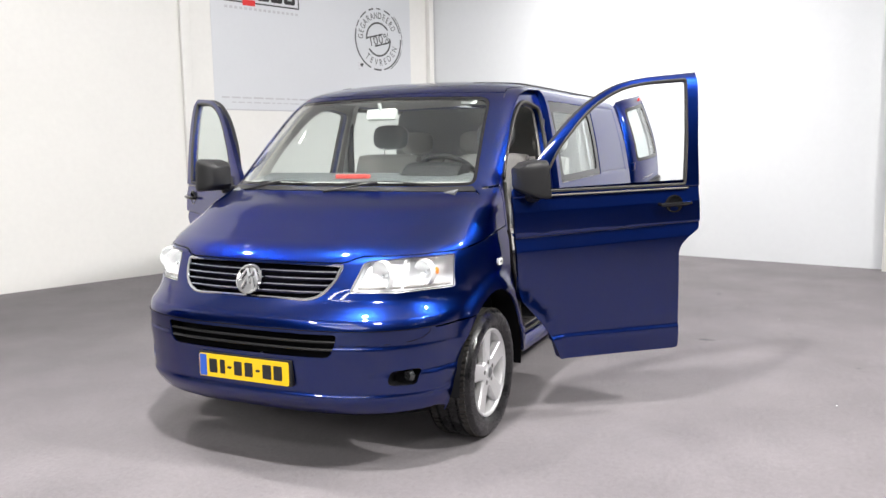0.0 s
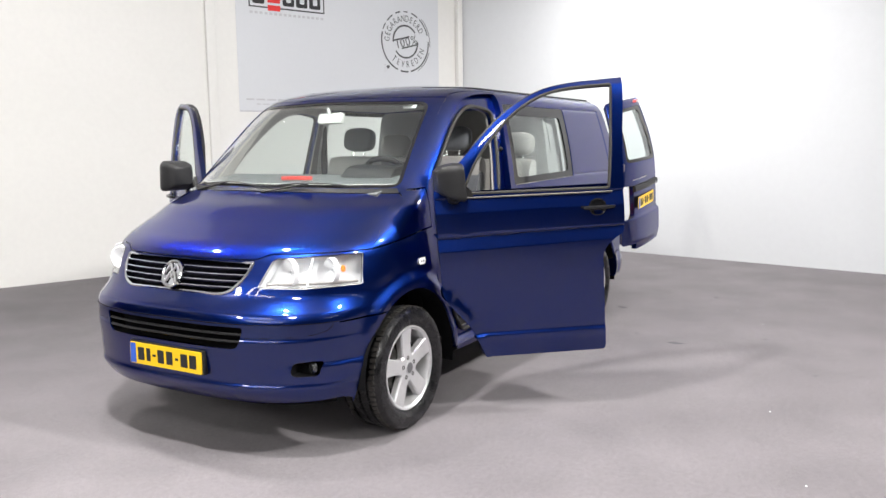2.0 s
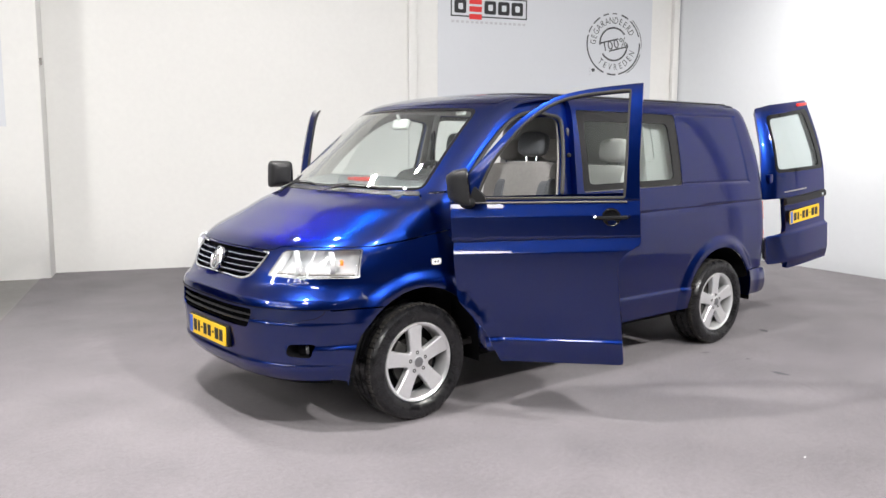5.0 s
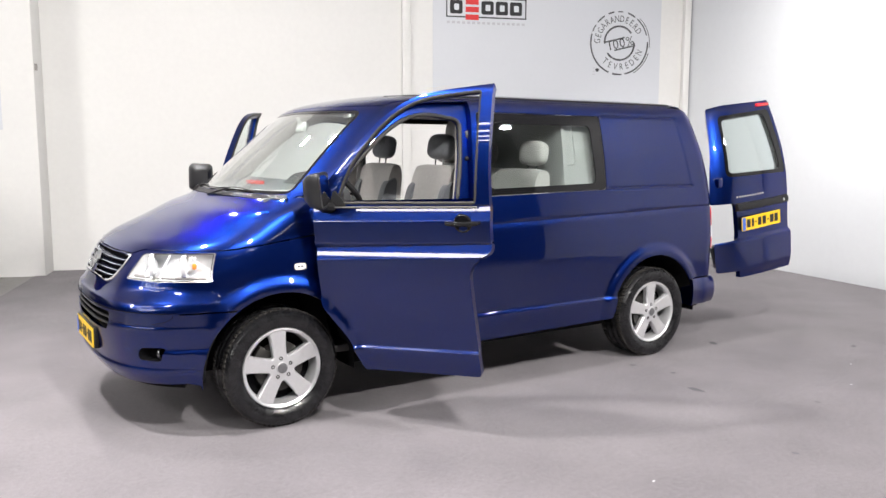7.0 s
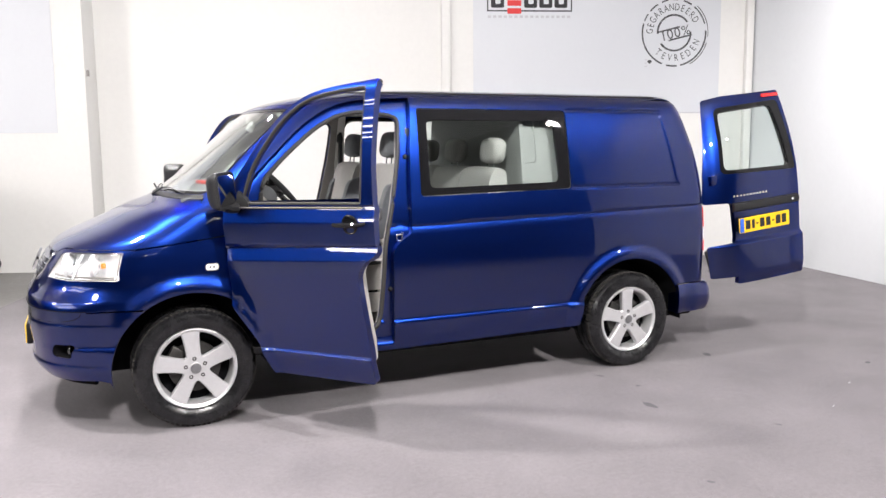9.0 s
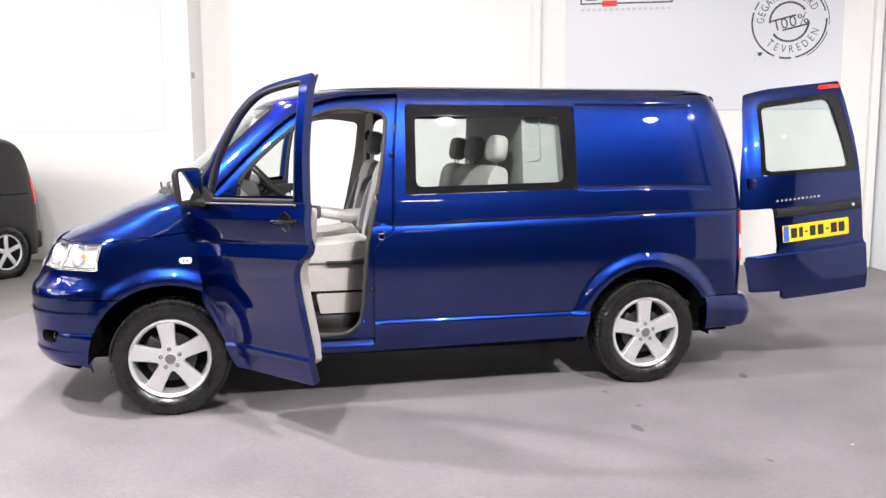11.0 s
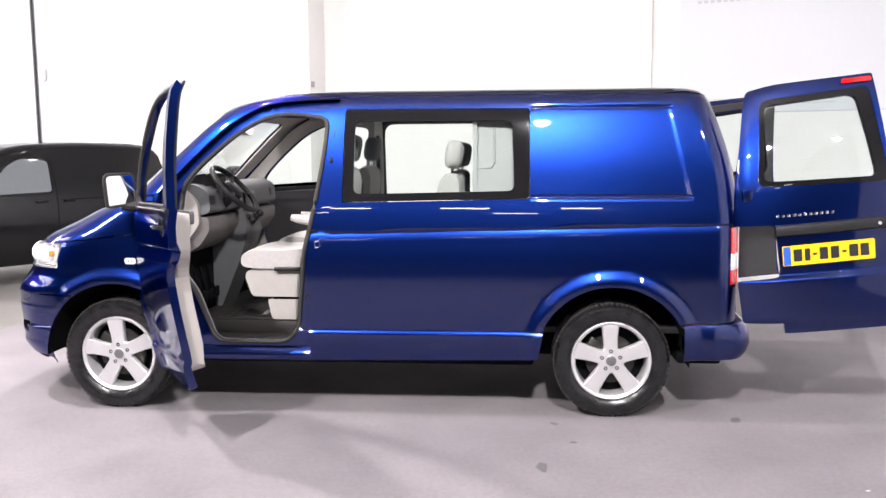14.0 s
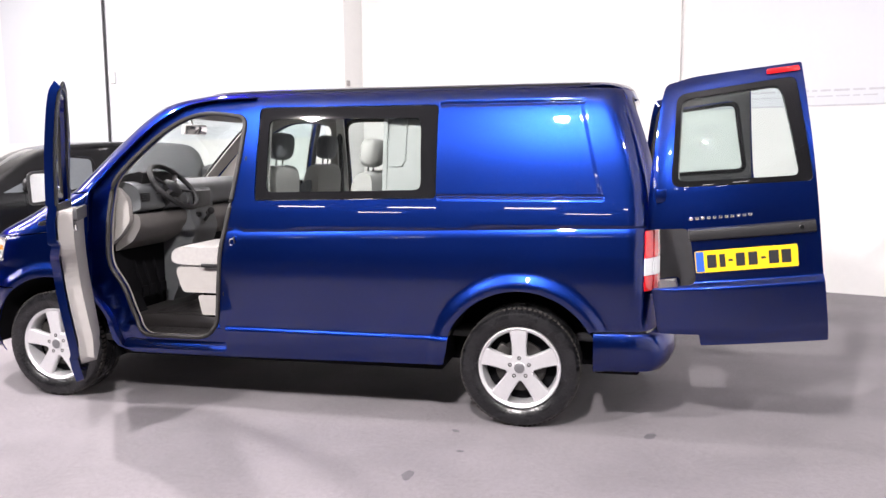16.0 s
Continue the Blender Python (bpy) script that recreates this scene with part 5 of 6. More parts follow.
def front_seat(y, arm):
    base = thing("front_seat", "grey fabric front seat with a dark headrest and armrest", "seat", "front seats", (0, 0, 0))
    m = Matrix.Translation((0, y, 0))
    bm = bmesh.new()
    prism(bm, rounded([(.77, .66), (.725, .80), (.76, .84), (1.22, .84), (1.26, .66)], .03), .46, m @ Matrix(((1, 0, 0, 0), (0, 0, -1, .23), (0, 1, 0, 0), (0, 0, 0, 1))))
    prism(bm, rounded([(.89, .51), (.865, .64), (1.24, .64), (1.24, .51)], .02), .42, m @ Matrix(((1, 0, 0, 0), (0, 0, -1, .21), (0, 1, 0, 0), (0, 0, 0, 1))))
    bmesh.ops.recalc_face_normals(bm, faces=bm.faces[:])
    part("seat_box", bm, SEAT_SHELL, base, "light grey moulded seat box")
    bm = bmesh.new()
    box(bm, .90, 1.2, -.205, .205, .635, .662, .004, m)
    part("seat_rail", bm, LINER, base)
    cushion(rounded([(.70, .86), (.705, .93), (.77, .965), (.97, .955), (1.22, .985), (1.26, .87), (.97, .84), (.76, .84)], .05), .50, FABRIC, "seat_cushion", base, m, "light grey fabric seat cushion")
    cushion(rounded([(1.20, .96), (1.235, 1.15), (1.285, 1.36), (1.325, 1.47), (1.385, 1.475), (1.41, 1.40), (1.39, 1.2), (1.35, .95), (1.28, .92)], .05), .48, FABRIC, "backrest", base, m, "light grey fabric backrest")
    for s in (-1, 1):
        cushion(rounded([(1.17, .99), (1.205, 1.15), (1.265, 1.34), (1.36, 1.38), (1.33, 1.0)], .05), .075, FABRIC_DARK, "side_bolster", base, m @ Matrix.Translation((0, s * .215, 0)), "darker grey side bolster")
    headrest(m @ Matrix.Translation((1.385, 0, 1.595)) @ Matrix.Rotation(radians(10), 4, "Y"), base)
    for s in arm:
        bm = bmesh.new()
        tube(bm, [tuple(m @ Vector(p)) for p in ((1.28, s * .275, 1.10), (1.12, s * .275, 1.085), (.95, s * .275, 1.115), (.90, s * .275, 1.125))], [.03, .034, .032, .022], 10, flat=1.0)
        part("armrest", bm, FABRIC, base, "grey folding armrest")
    bm = bmesh.new()
    tube(bm, [tuple(m @ Vector((x, -.26, .842))) for x in (.93, 1.2)], .012, 8)
    part("lever", bm, BLACK, base)
    return base


front_seat(-.42, (1,))
front_seat(.40, (-1,))

bench = thing("rear_bench", "grey fabric three-seat bench before the partition", "bench seat")
eye = Matrix.Identity(4)
bm = bmesh.new()
box(bm, 1.72, 2.12, -.74, .74, .42, .70, .03)
part("bench_box", bm, TRIM_DARK, bench)
cushion(rounded([(1.58, .74), (1.60, .86), (1.75, .88), (2.05, .85), (2.08, .72), (1.62, .70)], .05), 1.5, FABRIC, "seat_cushion", bench, eye, "long light grey seat cushion")
for y, w in ((-.50, .48), (0, .50), (.50, .48)):
    m = Matrix.Translation((0, y, 0))
    cushion(rounded([(1.86, .86), (1.92, 1.15), (1.975, 1.40), (2.02, 1.445), (2.10, 1.43), (2.10, .86)], .05), w, FABRIC, "backrest", bench, m, "light grey bench backrest")
for y in (-.60, 0, .52):
    headrest(Matrix.Translation((2.06, y, 1.550)) @ Matrix.Rotation(radians(8), 4, "Y"), bench, FABRIC)

# dashboard
dash_prof = rounded([(-.02, 1.290), (.22, 1.352), (.43, 1.380), (.53, 1.335), (.545, 1.20), (.40, 1.16), (.05, 1.16)], [.01, .05, .05, .04, .03, .03, .03])
low_prof = rounded([(.10, 1.16), (.53, 1.17), (.535, 1.09), (.47, .99), (.36, .93), (.18, .90)], .03)


def bar_y(name, prof, y0, y1, mat, parent, label=""):
    bm = bmesh.new()
    prism(bm, prof, abs(y1 - y0), Matrix(((1, 0, 0, 0), (0, 0, -1, max(y0, y1)), (0, 1, 0, 0), (0, 0, 0, 1))))
    bmesh.ops.recalc_face_normals(bm, faces=bm.faces[:])
    return part(name, bm, mat, parent, label, angle=25)


DASH_TOP = material("grey_dashboard_skin", (0.085, 0.090, 0.094), rough=0.6, noise_scale=18, vary=0.1, bump=0.15, bump_scale=450)
dash = bar_y("dashboard", dash_prof, -.72, .72, DASH_TOP, van, "dark grey dashboard over light grey lower panels")
bar_y("lower_panel", low_prof, -.72, .72, TRIM_LOW, dash, "light grey lower dashboard")
for sg in (-1, 1):
    bar_y("end_cover", rounded([(.28, 1.345), (.40, 1.345), (.475, 1.27), (.485, 1.13), (.42, 1.04), (.31, .95), (.27, 1.0)], .03), sg * .722, sg * .760, TRIM_GREY, dash, "light grey end cover of the dashboard")
bar_y("binnacle", rounded([(.26, 1.33), (.36, 1.420), (.475, 1.440), (.49, 1.420), (.465, 1.33), (.47, 1.24)], .02), -.60, -.24, DASH, dash, "black hooded instrument binnacle")
bar_y("centre_console", rounded([(.40, 1.36), (.50, 1.345), (.565, 1.27), (.555, 1.15), (.60, 1.03), (.52, .80), (.36, .42), (.25, .42), (.30, 1.2)], .03), -.16, .16, DASH_TOP, dash, "dark grey centre console")
bm = bmesh.new()
box(bm, .53, .572, -.12, .12, 1.17, 1.29, .008, Matrix.Identity(4))
part("radio", bm, BLACK, dash)
bm = bmesh.new()
for y in (-.07, .07):
    lathe(bm, [(0, .03), (.016, .03), (.020, 0)], 16, Matrix.Translation((.560, y, 1.12)) @ Matrix.Rotation(radians(90), 4, "Y"))
tube(bm, [(.57, .0, 1.06), (.63, .0, 1.13)], .012, 8)
bmesh.ops.create_uvsphere(bm, u_segments=14, v_segments=10, radius=.028, matrix=Matrix.Translation((.635, .0, 1.145)))
part("gear_lever", bm, BLACK, dash)
for y in (-.66, -.08, .08, .62):
    bm = bmesh.new()
    box(bm, .518, .540, y - .055, y + .055, 1.235, 1.305, .008)
    v = part("air_vent", bm, BLACK, dash, "black louvred air vent")
    for k in range(4):
        bm = bmesh.new()
        box(bm, .536, .545, y - .046, y + .046, 1.245 + k * .015, 1.249 + k * .015)
        part("louvre", bm, TRIM_DARK, v)
# steering wheel and column
sw = Matrix.Translation((.60, -.42, 1.335)) @ Matrix.Rotation(radians(47), 4, "Y")
bm = bmesh.new()
tube(bm, [tuple(sw @ Vector((.188 * math.cos(a), .188 * math.sin(a), 0))) for a in spread(0, 2 * math.pi, 40)[:-1]], .0175, 10, True)
wheel_rim = part("steering_wheel", bm, DASH, dash, "black four-spoke steering wheel")
bm = bmesh.new()
lathe(bm, [(0, .012), (.05, .010), (.068, -.002), (.07, -.03), (0, -.045)], 28, sw)
part("airbag_cover", bm, DASH, wheel_rim)
for a in (20, 160, 215, 325):
    bm = bmesh.new()
    c, s = math.cos(radians(a - 90)), math.sin(radians(a - 90))
    tube(bm, [tuple(sw @ Vector((.05 * c, .05 * s, -.015))), tuple(sw @ Vector((.175 * c, .175 * s, 0)))], [.020, .014], 8, flat=.5)
    part("spoke", bm, DASH, wheel_rim)
bm = bmesh.new()
tube(bm, [tuple(sw @ Vector((0, 0, -.03))), tuple(sw @ Vector((0, 0, -.30)))], [.05, .06], 12)
for s in (-1, 1):
    tube(bm, [tuple(sw @ Vector((0, s * .05, -.06))), tuple(sw @ Vector((.01, s * .16, -.045)))], .008, 6)
part("steering_column", bm, DASH, dash)
# pedals
for k, y in enumerate((-.52, -.42, -.30)):
    bm = bmesh.new()
    box(bm, .40, .42, y - .03, y + .03, .60, .67, .006, Matrix.Identity(4))
    tube(bm, [(.41, y, .60), (.33, y, .85)], .010, 6)
    part("pedal", bm, LINER, dash)
# inner mirror and sun sensor box, red card on the dashboard
bm = bmesh.new()
box(bm, -.02, .02, -.115, .115, -.035, .035, .014, Matrix.Translation((.53, .0, 1.725)) @ Matrix.Rotation(radians(-12), 4, "Z") @ Matrix.Rotation(radians(14), 4, "Y"))
tube(bm, [(.52, 0, 1.745), (.50, 0, 1.79)], .012, 8)
rv = part("inner_mirror", bm, WHITE_PLASTIC, van, "light grey inner mirror at the windscreen")
bm = bmesh.new()
box(bm, .019, .0225, -.105, .105, -.028, .028, .002, Matrix.Translation((.53, .0, 1.725)) @ Matrix.Rotation(radians(-12), 4, "Z") @ Matrix.Rotation(radians(14), 4, "Y"))
part("mirror_glass", bm, MIRROR, rv)
bm = bmesh.new()
box(bm, .60, .605, -.60, -.50, 1.775, 1.800, .002)
part("screen_sticker", bm, WHITE_PLASTIC, van, "small white sticker behind the windscreen")
card = thing("price_card", "small red card on the dashboard of the van", "card", at=(.20, .02, 1.349))
bm = bmesh.new()
box(bm, -.006, .006, -.105, .105, 0, .024, .003, Matrix.Rotation(radians(12), 4, "Z"))
part("card_face", bm, RED_PAPER, card)

# inner face of the windscreen pillars
panel("pillar_trim", [(inset(surround, -.004), [inset(SCREEN, .020)], lambda y, z: (front(y, z) + .034, y, z), (-1, 0, .8), (.06, .05), ())], TRIM_GREY, van, "light grey trim inside the windscreen pillars", thick=.010)
# ---- prints on the wall ----
def flat_shape(name, pts, m, mat, parent, label="", depth=.0012):
    bm = bmesh.new()
    prism(bm, pts, depth, m)
    bmesh.ops.recalc_face_normals(bm, faces=bm.faces[:])
    return part(name, bm, mat, parent, label, smooth=False)


def arc_band(r0, r1, a0, a1, n=24):
    return [(r1 * math.cos(radians(a)), r1 * math.sin(radians(a))) for a in spread(a0, a1, n)] + [(r0 * math.cos(radians(a)), r0 * math.sin(radians(a))) for a in spread(a1, a0, n)]


def letter(ch, size, m, mat, parent):
    """One printed character, with the built-in font."""
    cu = bpy.data.curves.new("letter", "FONT")
    cu.body, cu.size, cu.align_x, cu.align_y, cu.extrude, cu.resolution_u = ch, size, "CENTER", "CENTER", .0006, 3
    ob = bpy.data.objects.new("letter", cu)
    scene.collection.objects.link(ob)
    me = bpy.data.meshes.new_from_object(ob.evaluated_get(bpy.context.evaluated_depsgraph_get()))
    bpy.data.objects.remove(ob)
    me.transform(m)
    me.materials.clear()
    me.materials.append(mat)
    out = new("letter", me)
    out.parent = parent
    return out


pm = wall_frame(0, .0066)
# round stamp
st = pm @ Matrix.Translation((2.61, 3.125, 0)) @ Matrix.Rotation(radians(14), 4, "Z")
stamp = None
for k, (r0, r1, a0, a1) in enumerate(((.440, .462, 150, 235), (.440, .464, 243, 262), (.440, .462, 268, 350), (.440, .458, 2, 38), (.440, .462, 44, 60), (.442, .458, 70, 80), (.440, .462, 88, 100), (.440, .460, 108, 126), (.442, .460, 132, 146),
                                      (.478, .490, 285, 330), (.478, .488, 340, 395), (.478, .489, 300 - 360, 318 - 360 + 1))):
    o = flat_shape("stamp" if stamp is None else "stamp_ring", arc_band(r0, r1, a0, a1), st, STAMP_INK, stamp or poster, "black round rubber-stamp print" if stamp is None else "")
    stamp = stamp or o
dome = lambda r, a0, a1: arc_band(r - .026, r, a0, a1)
flat_shape("stamp_dome", dome(.245, 22, 172), st @ Matrix.Translation((0, .01, 0)), STAMP_INK, stamp)
flat_shape("stamp_dome", dome(.245, 202, 352), st @ Matrix.Translation((0, -.01, 0)), STAMP_INK, stamp)
flat_shape("stamp_bar", [(-.24, .050), (.10, .050), (.10, .072), (-.24, .072)], st, STAMP_INK, stamp)
flat_shape("stamp_bar", [(-.10, -.095), (.24, -.095), (.24, -.073), (-.10, -.073)], st, STAMP_INK, stamp)
for i, ch in enumerate("100%"):
    letter(ch, .19, st @ Matrix.Translation((-.155 + (0, .095, .20, .325)[i], -.012, 0)), STAMP_INK, stamp)
for word, r, mid, step, up in (("GEGARANDEERD", .345, 90, -13.2, 1), ("TEVREDEN", .345, 270, 15.5, -1)):
    for i, ch in enumerate(word):
        a = mid + (i - (len(word) - 1) / 2) * step
        m = st @ Matrix.Translation((r * math.cos(radians(a)), r * math.sin(radians(a)), 0)) @ Matrix.Rotation(radians(a - 90 if up > 0 else a + 90), 4, "Z")
        letter(ch, .125, m @ Matrix.Diagonal((.8, 1.1, 1, 1)), STAMP_INK, stamp)
flat_shape("ink_blot", [(.03 * math.cos(a) * (1 + .25 * math.sin(3 * a)), .026 * math.sin(a)) for a in spread(0, 6.0, 12)], pm @ Matrix.Translation((2.27, 2.73, 0)), STAMP_INK, stamp)
for k in range(3):
    flat_shape("ink_blot", [(0, 0), (.035, .004), (.034, .016), (.002, .013)], pm @ Matrix.Translation((2.20, 2.66 + .045 * k, 0)), INK_GREY, stamp)
# logo as plain shapes: a black frame, dark blocks and a red one
lg = pm @ Matrix.Translation((.0, 3.405, 0))
logo = flat_shape("logo", [(-.01, 0), (1.165, 0), (1.165, .018), (-.01, .018)], lg, INK, poster, "framed logo of dark blocks and a red block")
for a in ([(-.01, .262), (1.165, .262), (1.165, .280), (-.01, .280)], [(-.01, .018), (.008, .018), (.008, .262), (-.01, .262)], [(1.147, .018), (1.165, .018), (1.165, .262), (1.147, .262)]):
    flat_shape("logo_frame", a, lg, INK, logo)
for u0, u1 in ((.045, .225), (.50, .68), (.71, .89), (.92, 1.10)):
    flat_shape("logo_block", rounded([(u0, .05), (u1, .05), (u1, .235), (u0, .235)], .03), lg, INK, logo)
    flat_shape("logo_gap", rounded([(u0 + .06, .10), (u1 - .05, .10), (u1 - .05, .185), (u0 + .06, .185)], .015), lg @ Matrix.Translation((0, 0, .0016)), POSTER, logo)
for v in (-.03, .075, .180):
    flat_shape("logo_red_bar", [(.27, v), (.46, v), (.46, v + .075), (.27, v + .075)], lg @ Matrix.Translation((0, 0, .0016)), INK_RED, logo)
for k in range(16):
    flat_shape("small_bar", [(.0 + k * .073, -.085), (.045 + k * .073, -.085), (.045 + k * .073, -.052), (k * .073, -.052)], lg, INK_GREY, logo)
# lines of small print along the poster's foot
random.seed(5)
for z, s0, s1, h in ((2.175, -.10, 1.62, .022), (2.118, .05, 1.45, .014)):
    u = s0
    while u < s1:
        w = random.uniform(.05, .16)
        flat_shape("print_bar", [(u, z), (u + w, z), (u + w, z + h), (u, z + h)], pm, INK_GREY, poster)
        u += w + .03
flat_shape("poster_edge", [(-.20, 2.02), (3.27, 2.02), (3.27, 2.036), (-.20, 2.036)], pm, INK_GREY, poster, "grey hem along the poster's foot")

# small fittings on the walls
lm = wall_frame(0, .428)
def fitting(name, m, shapes, mat, label, category):
    bm = bmesh.new()
    for s in shapes:
        box(bm, *s, .006, m)
    bmesh.ops.recalc_face_normals(bm, faces=bm.faces[:])
    return tagged(part(name, bm, mat), label, category)


bm = bmesh.new()
tube(bm, [tuple(lm @ Vector((-10.68, z, .03))) for z in (0.0, 2.2, HIGH)], .022, 10)
tagged(part("down_pipe", bm, TRIM_DARK), "dark grey pipe up the boarded wall", "pipe")
# cable in loose loops, leaning on the foot of the boarded wall
knots = [Vector(p) for p in ((-7.02, .011, .13), (-7.11, .05, .09), (-7.07, .17, .03), (-6.87, .222, .018), (-6.66, .243, .016), (-6.50, .215, .02), (-6.44, .10, .05), (-6.56, .020, .10),
                             (-6.76, .030, .10), (-6.80, .13, .05), (-6.68, .228, .03), (-6.54, .20, .04), (-6.50, .07, .08), (-6.64, .011, .14), (-6.86, .011, .16), (-7.00, .011, .22))]
path = []
for k in range(1, len(knots) - 2):
    p0, p1, p2, p3 = knots[k - 1:k + 3]
    for i in range(6):
        u = i / 6
        path.append(tuple(lm @ (.5 * (2 * p1 + (p2 - p0) * u + (2 * p0 - 5 * p1 + 4 * p2 - p3) * u ** 2 + (3 * p1 - p0 - 3 * p2 + p3) * u ** 3))))
bm = bmesh.new()
tube(bm, path, .0105, 8)
tagged(part("cable", bm, BLACK), "black cable lying in loose loops at the wall's foot", "cable")
fitting("wall_socket", lm, [(-10.58, -10.44, 2.82, 3.02, .0, .05)], WHITE_PLASTIC, "white surface-mounted wall socket box", "socket")
fitting("wall_hook", wall_frame(0, .42), [(-5.245, -5.215, 2.52, 2.60, -.10, -.04)], TRIM_GREY, "small grey fitting on the wall's edge", "wall fitting")

# dark stains on the carpet
random.seed(11)
stain_mat = material("carpet_stain", (0.10, 0.096, 0.104), rough=0.95, noise_scale=30, vary=0.3, bump=0.5, bump_scale=420)
for x, y, r in ((2.568, -1.711, .055), (3.72, -.92, .05), (2.66, -1.05, .028), (2.10, -2.75, .02), (2.75, -1.35, .022), (3.0, -2.3, .016), (4.6, -1.6, .03)):
    bm = bmesh.new()
    prism(bm, [(r * (1 + .3 * random.uniform(-1, 1)) * math.cos(a), r * .55 * (1 + .3 * random.uniform(-1, 1)) * math.sin(a)) for a in spread(0, 5.8, 14)], .001, Matrix.Translation((x, y, .0005)) @ Matrix.Rotation(random.uniform(0, 3), 4, "Z"))
    tagged(part("carpet_stain", bm, stain_mat, smooth=False), "dark stain trodden into the grey carpet", "stain", "stains on the carpet")
fleck = material("pale_fleck", (0.6, 0.6, 0.6), rough=0.9, noise_scale=50, vary=0.1)
for x, y in ((4.05, -1.9), (3.55, -2.2), (1.2, -2.6), (-.4, -2.2), (.2, -2.9), (4.5, -2.4)):
    bm = bmesh.new()
    prism(bm, [(.012, 0), (.004, .006), (-.010, .003), (-.006, -.006)], .001, Matrix.Translation((x, y, .0005)))
    tagged(part("lint_fleck", bm, fleck, smooth=False), "tiny pale fleck of lint on the carpet", "lint", "flecks of lint")

# ---- tubes under the hall's ceiling ----
def tube_light(x, y, z, yaw=0):
    t = thing("ceiling_light", "long white fluorescent light hung under the hall ceiling", "ceiling light", "tube lights", (x, y, z))
    t.rotation_euler = (0, 0, radians(yaw))
    bm = bmesh.new()
    box(bm, -.62, .62, -.10, .10, .0, .05, .008)
    part("housing", bm, WHITE_PLASTIC, t)
    bm = bmesh.new()
    prism(bm, rounded([(-.58, -.082), (.58, -.082), (.58, .082), (-.58, .082)], .02), .045, Matrix.Translation((0, 0, -.045)))
    bmesh.ops.recalc_face_normals(bm, faces=bm.faces[:])
    part("diffuser", bm, TUBE, t, "glowing white diffuser")
    for s in (-1, 1):
        bm = bmesh.new()
        tube(bm, [(s * .5, 0, .05), (s * .5, 0, HIGH - z)], .004, 6)
        part("hanger", bm, DARK_STEEL, t)
    return t


# rows that run aslant through the far part of the hall
FAR_ROWS = [(-13.9 + .76 * o - .65 * k, -1.7 + .65 * o + .76 * k, 130.5) for o in (-2.6, -1.3, 0, 1.3, 2.6) for k in (-3.66, -2.44, -1.22, 0, 1.22, 2.44, 3.66)]
FAR_ROWS += [(-8.0 + .76 * o - .65 * k, -.6 + .65 * o + .76 * k, 130.5) for o in (0, .8) for k in (-1.22, 0, 1.22)]
NEAR_ROWS = [(x, y, 0) for y, xs in ((-14.6, (-1.4, 1.4, 4.2)), (-17.2, (-3.0, 2.6))) for x in xs]
first = tube_light(-4.2, -14.6, 4.35)
for x, y, yaw in NEAR_ROWS + FAR_ROWS:
    copy_thing(first, Matrix.Translation((x, y, 4.35)) @ Matrix.Rotation(radians(yaw), 4, "Z"))


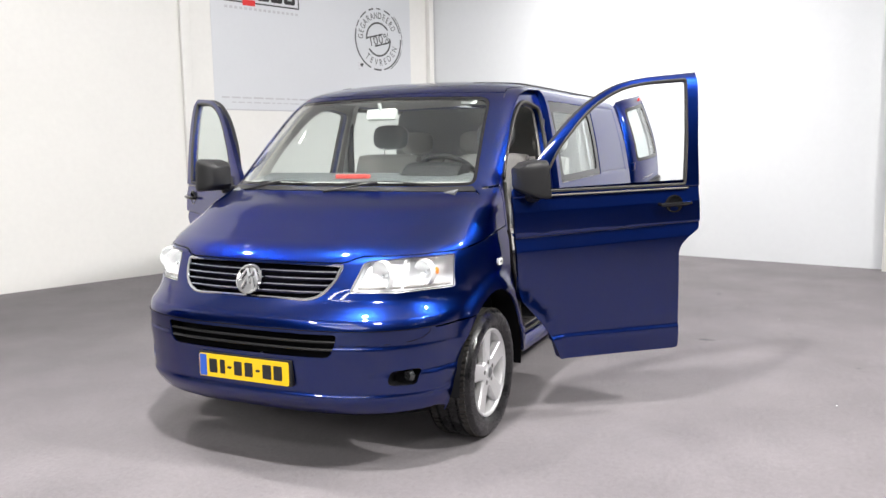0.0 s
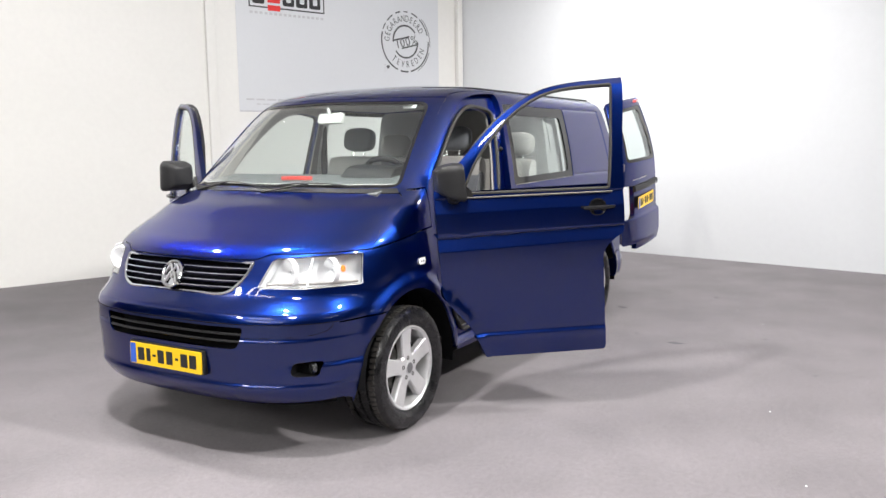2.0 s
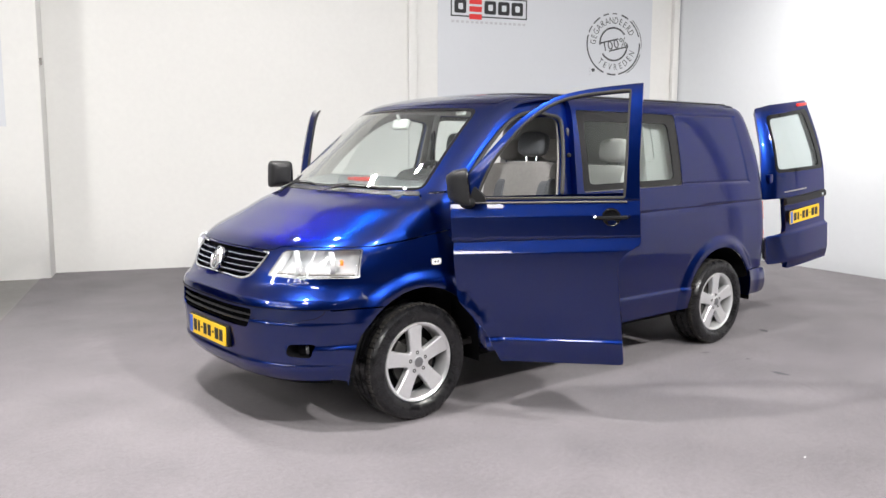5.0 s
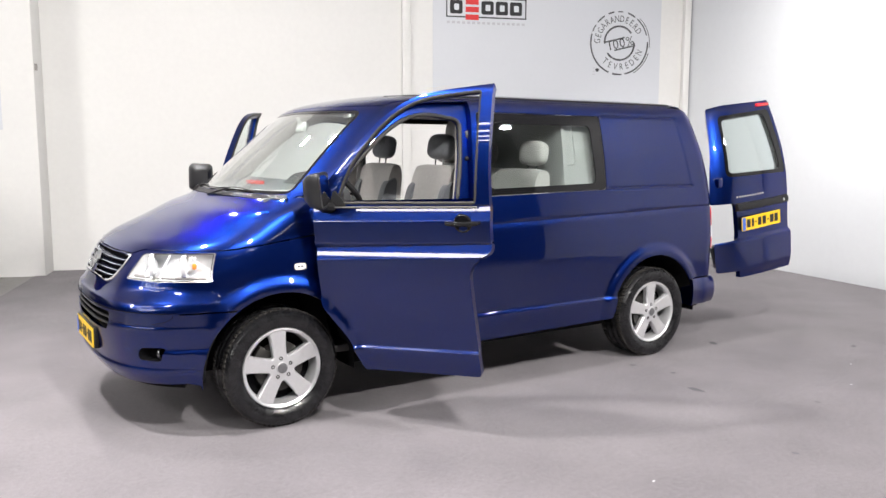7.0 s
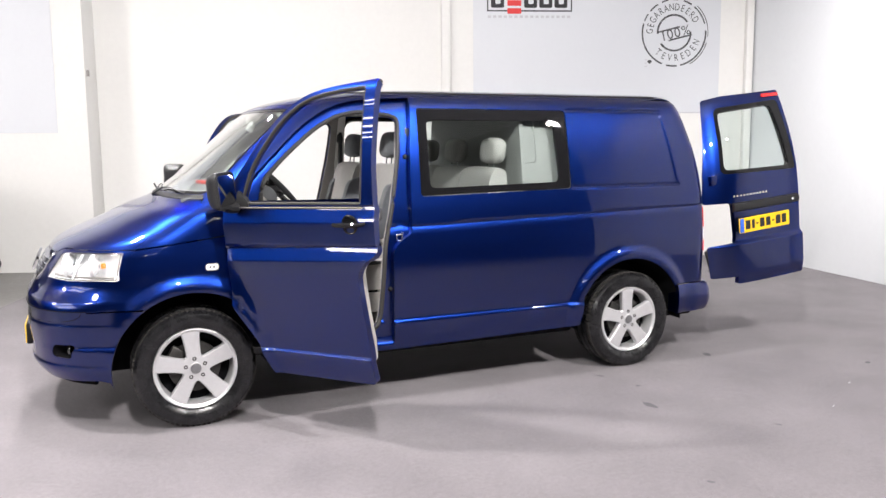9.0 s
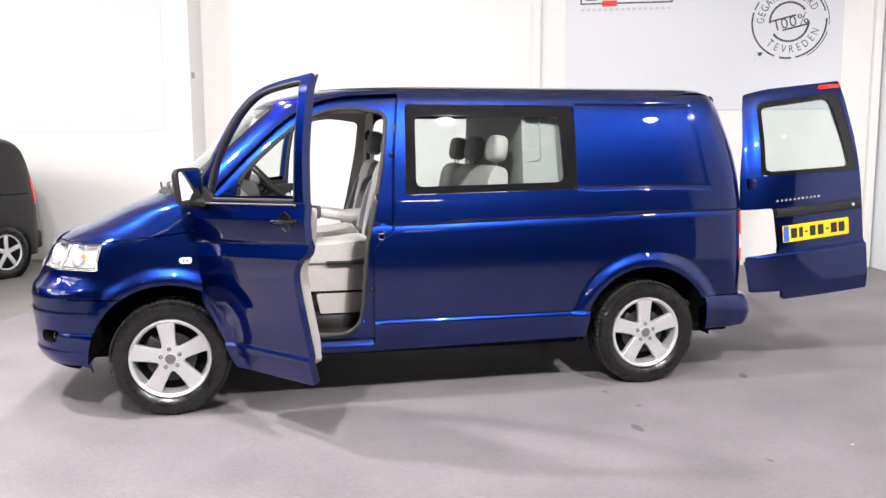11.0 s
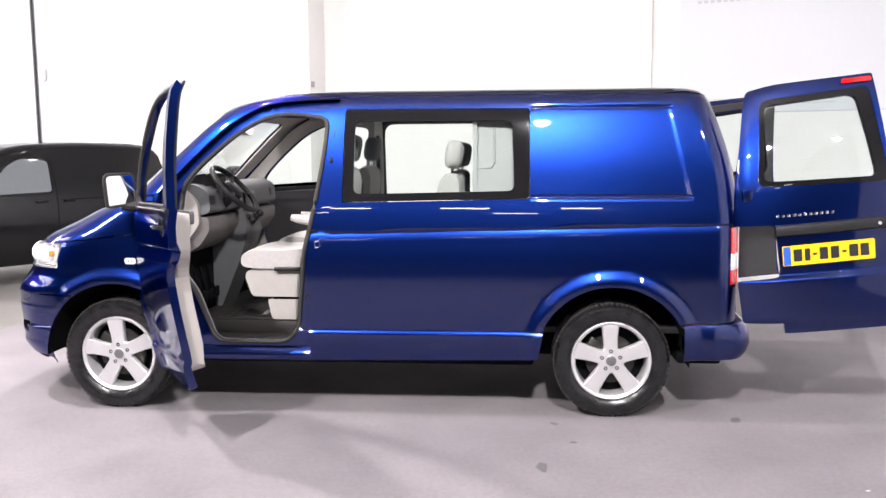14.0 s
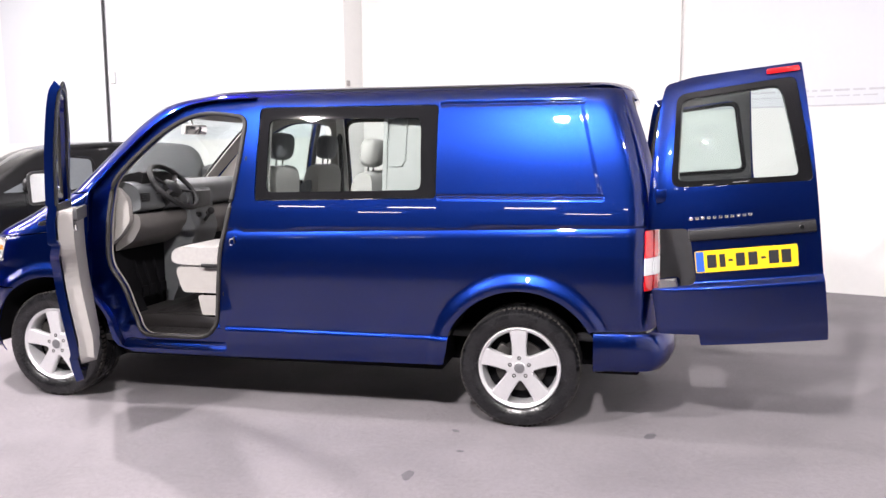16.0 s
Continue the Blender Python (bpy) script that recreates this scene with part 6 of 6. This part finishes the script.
# ---- the black parked van ----
def parked_van():
    ex = Vector((.58, .81, 0)).normalized()
    ey = Vector((-ex.y, ex.x, 0))
    o = Vector((-4.17, 2.92, 0)) + ey * .76
    root = thing("parked_van", "black panel van with silver wheels parked by the wall", "van", at=tuple(o))
    root.rotation_euler = (0, 0, math.atan2(ex.y, ex.x))
    root.scale = (.955, 1, 1)
    top = curve([(-.88, .62), (-.84, .78), (-.70, .93), (-.35, 1.05), (.10, 1.13), (.45, 1.36), (.85, 1.60), (1.25, 1.70), (2.0, 1.735), (2.7, 1.725), (3.0, 1.69), (3.12, 1.60), (3.19, 1.30), (3.235, .95), (3.25, .5)])
    width = curve([(.2, .84), (.5, .89), (.8, .895), (1.0, .88), (1.3, .82), (1.55, .75), (1.74, .66)])
    xs = [-.88, -.86, -.82, -.76, -.68, -.55, -.35, -.1, .1, .25, .45, .65, .85, 1.05, 1.25, 1.6, 2.0, 2.4, 2.7, 2.9, 3.0, 3.06, 3.12, 3.16, 3.195, 3.225, 3.248]
    rows = []
    bm = bmesh.new()
    for x in xs:
        h = top(x)
        nx = 1 - .42 * max(0, (-.30 - x) / .58) ** 2.2 - .10 * max(0, (x - 2.85) / .40) ** 3
        ring = []
        for k in range(9):
            z = .24 + (h - .24 - .10 * min(1, h)) * k / 8
            ring.append((-width(z) * nx, z))
        w0 = ring[-1][0]
        zt = ring[-1][1]
        for k in range(1, 7):
            a = radians(90 * k / 6)
            ring.append((w0 * (1 - .22 * (1 - math.cos(a))) if k < 6 else w0 * .70, zt + (h - zt) * math.sin(a)))
        ring.append((0, h + .012))
        full = ring + [(-y, z) for y, z in ring[-2::-1]]
        rows.append([bm.verts.new((x, y, z)) for y, z in full])
    for a, b in zip(rows, rows[1:]):
        for i in range(len(a) - 1):
            bm.faces.new((a[i], a[i + 1], b[i + 1], b[i]))
    bm.faces.new(rows[0])
    bm.faces.new(rows[-1][::-1])
    bmesh.ops.recalc_face_normals(bm, faces=bm.faces[:])
    part("body", bm, BLACK_PAINT, root, angle=60)

    def wide(x, z):
        h = top(x)
        return width(min(z, h - .02)) * (1 - .42 * max(0, (-.30 - x) / .58) ** 2.2 - .10 * max(0, (x - 2.85) / .40) ** 3)
    for sg in (-1, 1):
        on = lambda d: (lambda x, z, s=sg: (x, s * (wide(x, z) + d), z))
        win = rounded([(.66, 1.10), (1.50, 1.12), (1.50, 1.50), (1.16, 1.53), (.98, 1.44)], [.03, .04, .05, .06, .08])
        p = panel("side_window", [(inset(win, -.03), [win], on(.004), (0, sg, 0), (.2, .1), ())], GLOSS_BLACK, root, thick=.008)
        panel("pane", [(win, [], on(.002), (0, sg, 0), (.2, .1), ())], CAR_PANE, p, "grey reflecting window pane", thick=.004)
        q = rounded([(.36, 1.10), (.60, 1.10), (.60, 1.22)], .02)
        panel("quarter_pane", [(q, [], on(.004), (0, sg, 0), (.2, .1), ())], CAR_PANE, root, thick=.004)
        for u in (.62, 1.56, 2.45):
            bm = bmesh.new()
            tube(bm, [on(.001)(u, z) for z in spread(.34, 1.08 if u < 1 else 1.5, 10)], .004, 5)
            part("door_joint", bm, LINER, root)
        bm = bmesh.new()
        tube(bm, [on(.001)(x, 1.02) for x in spread(1.62, 3.06, 12)], .006, 5)
        part("slide_rail", bm, LINER, root)
        for u in (1.36, 1.72):
            bm = bmesh.new()
            tube(bm, [on(d)(u + e, 1.0) for e, d in ((-.08, .002), (-.06, .03), (.06, .03), (.08, .002))], .012, 6)
            part("door_handle", bm, BLACK_PAINT, root)
        bm = bmesh.new()
        box(bm, .10, .20, sg * (wide(.15, .9) - .004) - .006, sg * (wide(.15, .9) - .004) + .010, .885, .915, .004)
        part("side_repeater", bm, WHITE_LENS, root)
        lamp = rounded([(3.165, .88), (3.225, .88), (3.185, 1.20), (3.150, 1.22)], .03)
        panel("tail_lamp", [(lamp, [], on(.008), (0, sg, 0), (.1, .1), ())], RED_LENS, root, "red tail lamp", thick=.02)
        bm = bmesh.new()
        made = bmesh.ops.create_uvsphere(bm, u_segments=16, v_segments=10, radius=1)["verts"]
        for v in made:
            v.co = Vector((.62 + v.co.x * .06, sg * (wide(.62, 1.1) + .13) + v.co.y * .10, 1.20 + v.co.z * .085))
        tube(bm, [(.62, sg * (wide(.62, 1.1) - .02), 1.13), (.62, sg * (wide(.62, 1.1) + .08), 1.16)], .03, 8)
        part("wing_mirror", bm, BLACK, root)
        for cx in (0.0, 2.68):
            bm = bmesh.new()
            lathe(bm, [(.0, .0), (.37, .0), (.375, -.01), (.375, -.03)], 40, Matrix.Translation((cx, sg * (wide(cx, .4) + .006), .32)) @ Matrix.Rotation(radians(90 if sg < 0 else -90), 4, "X"))
            part("wheel_arch", bm, LINER, root)
            face = Matrix.Translation((cx, sg * (wide(cx, .4) + .012), .32)) @ Matrix.Rotation(radians(90 if sg < 0 else -90), 4, "X")
            bm = bmesh.new()
            lathe(bm, [(.215, -.006), (.235, .010), (.27, .020), (.30, .012), (.32, -.01), (.32, -.16), (.215, -.16)], 48, face)
            bmesh.ops.recalc_face_normals(bm, faces=bm.faces[:])
            t = part("tyre", bm, RUBBER, root)
            bm = bmesh.new()
            lathe(bm, [(.19, -.03), (.200, .004), (.212, .010), (.219, .002)], 40, face)
            lathe(bm, [(0, .006), (.05, .004), (.06, -.02)], 24, face)
            for k in range(5):
                m = face @ Matrix.Rotation(radians(72 * k + 18), 4, "Z")
                box(bm, .04, .200, -.028, .028, -.02, .003, .008, m)
            bmesh.ops.recalc_face_normals(bm, faces=bm.faces[:])
            part("rim", bm, ALLOY, t)
    # windscreen, plinth bumper
    ws = rounded([(-.62, .30), (.62, .30), (.52, 1.0), (-.52, 1.0)], .06)
    panel("windscreen", [(ws, [], lambda y, v: (.14 + .78 * v + .10 * (y / .7) ** 2, y, top(.14 + .78 * v) + .014 - .06 * (y / .7) ** 2), (-1, 0, 1), (.1, .1), ())], CAR_PANE, root, "sloping windscreen", thick=.004)
    bm = bmesh.new()
    box(bm, 3.12, 3.32, -.80, .80, .30, .55, .05)
    part("rear_bumper", bm, BLACK, root)
    return root


CAR_PANE = material("dark_car_glass", (0.14, 0.155, 0.165), rough=0.05, noise_scale=1.2, vary=0.06, coat=1.0)
parked_van()
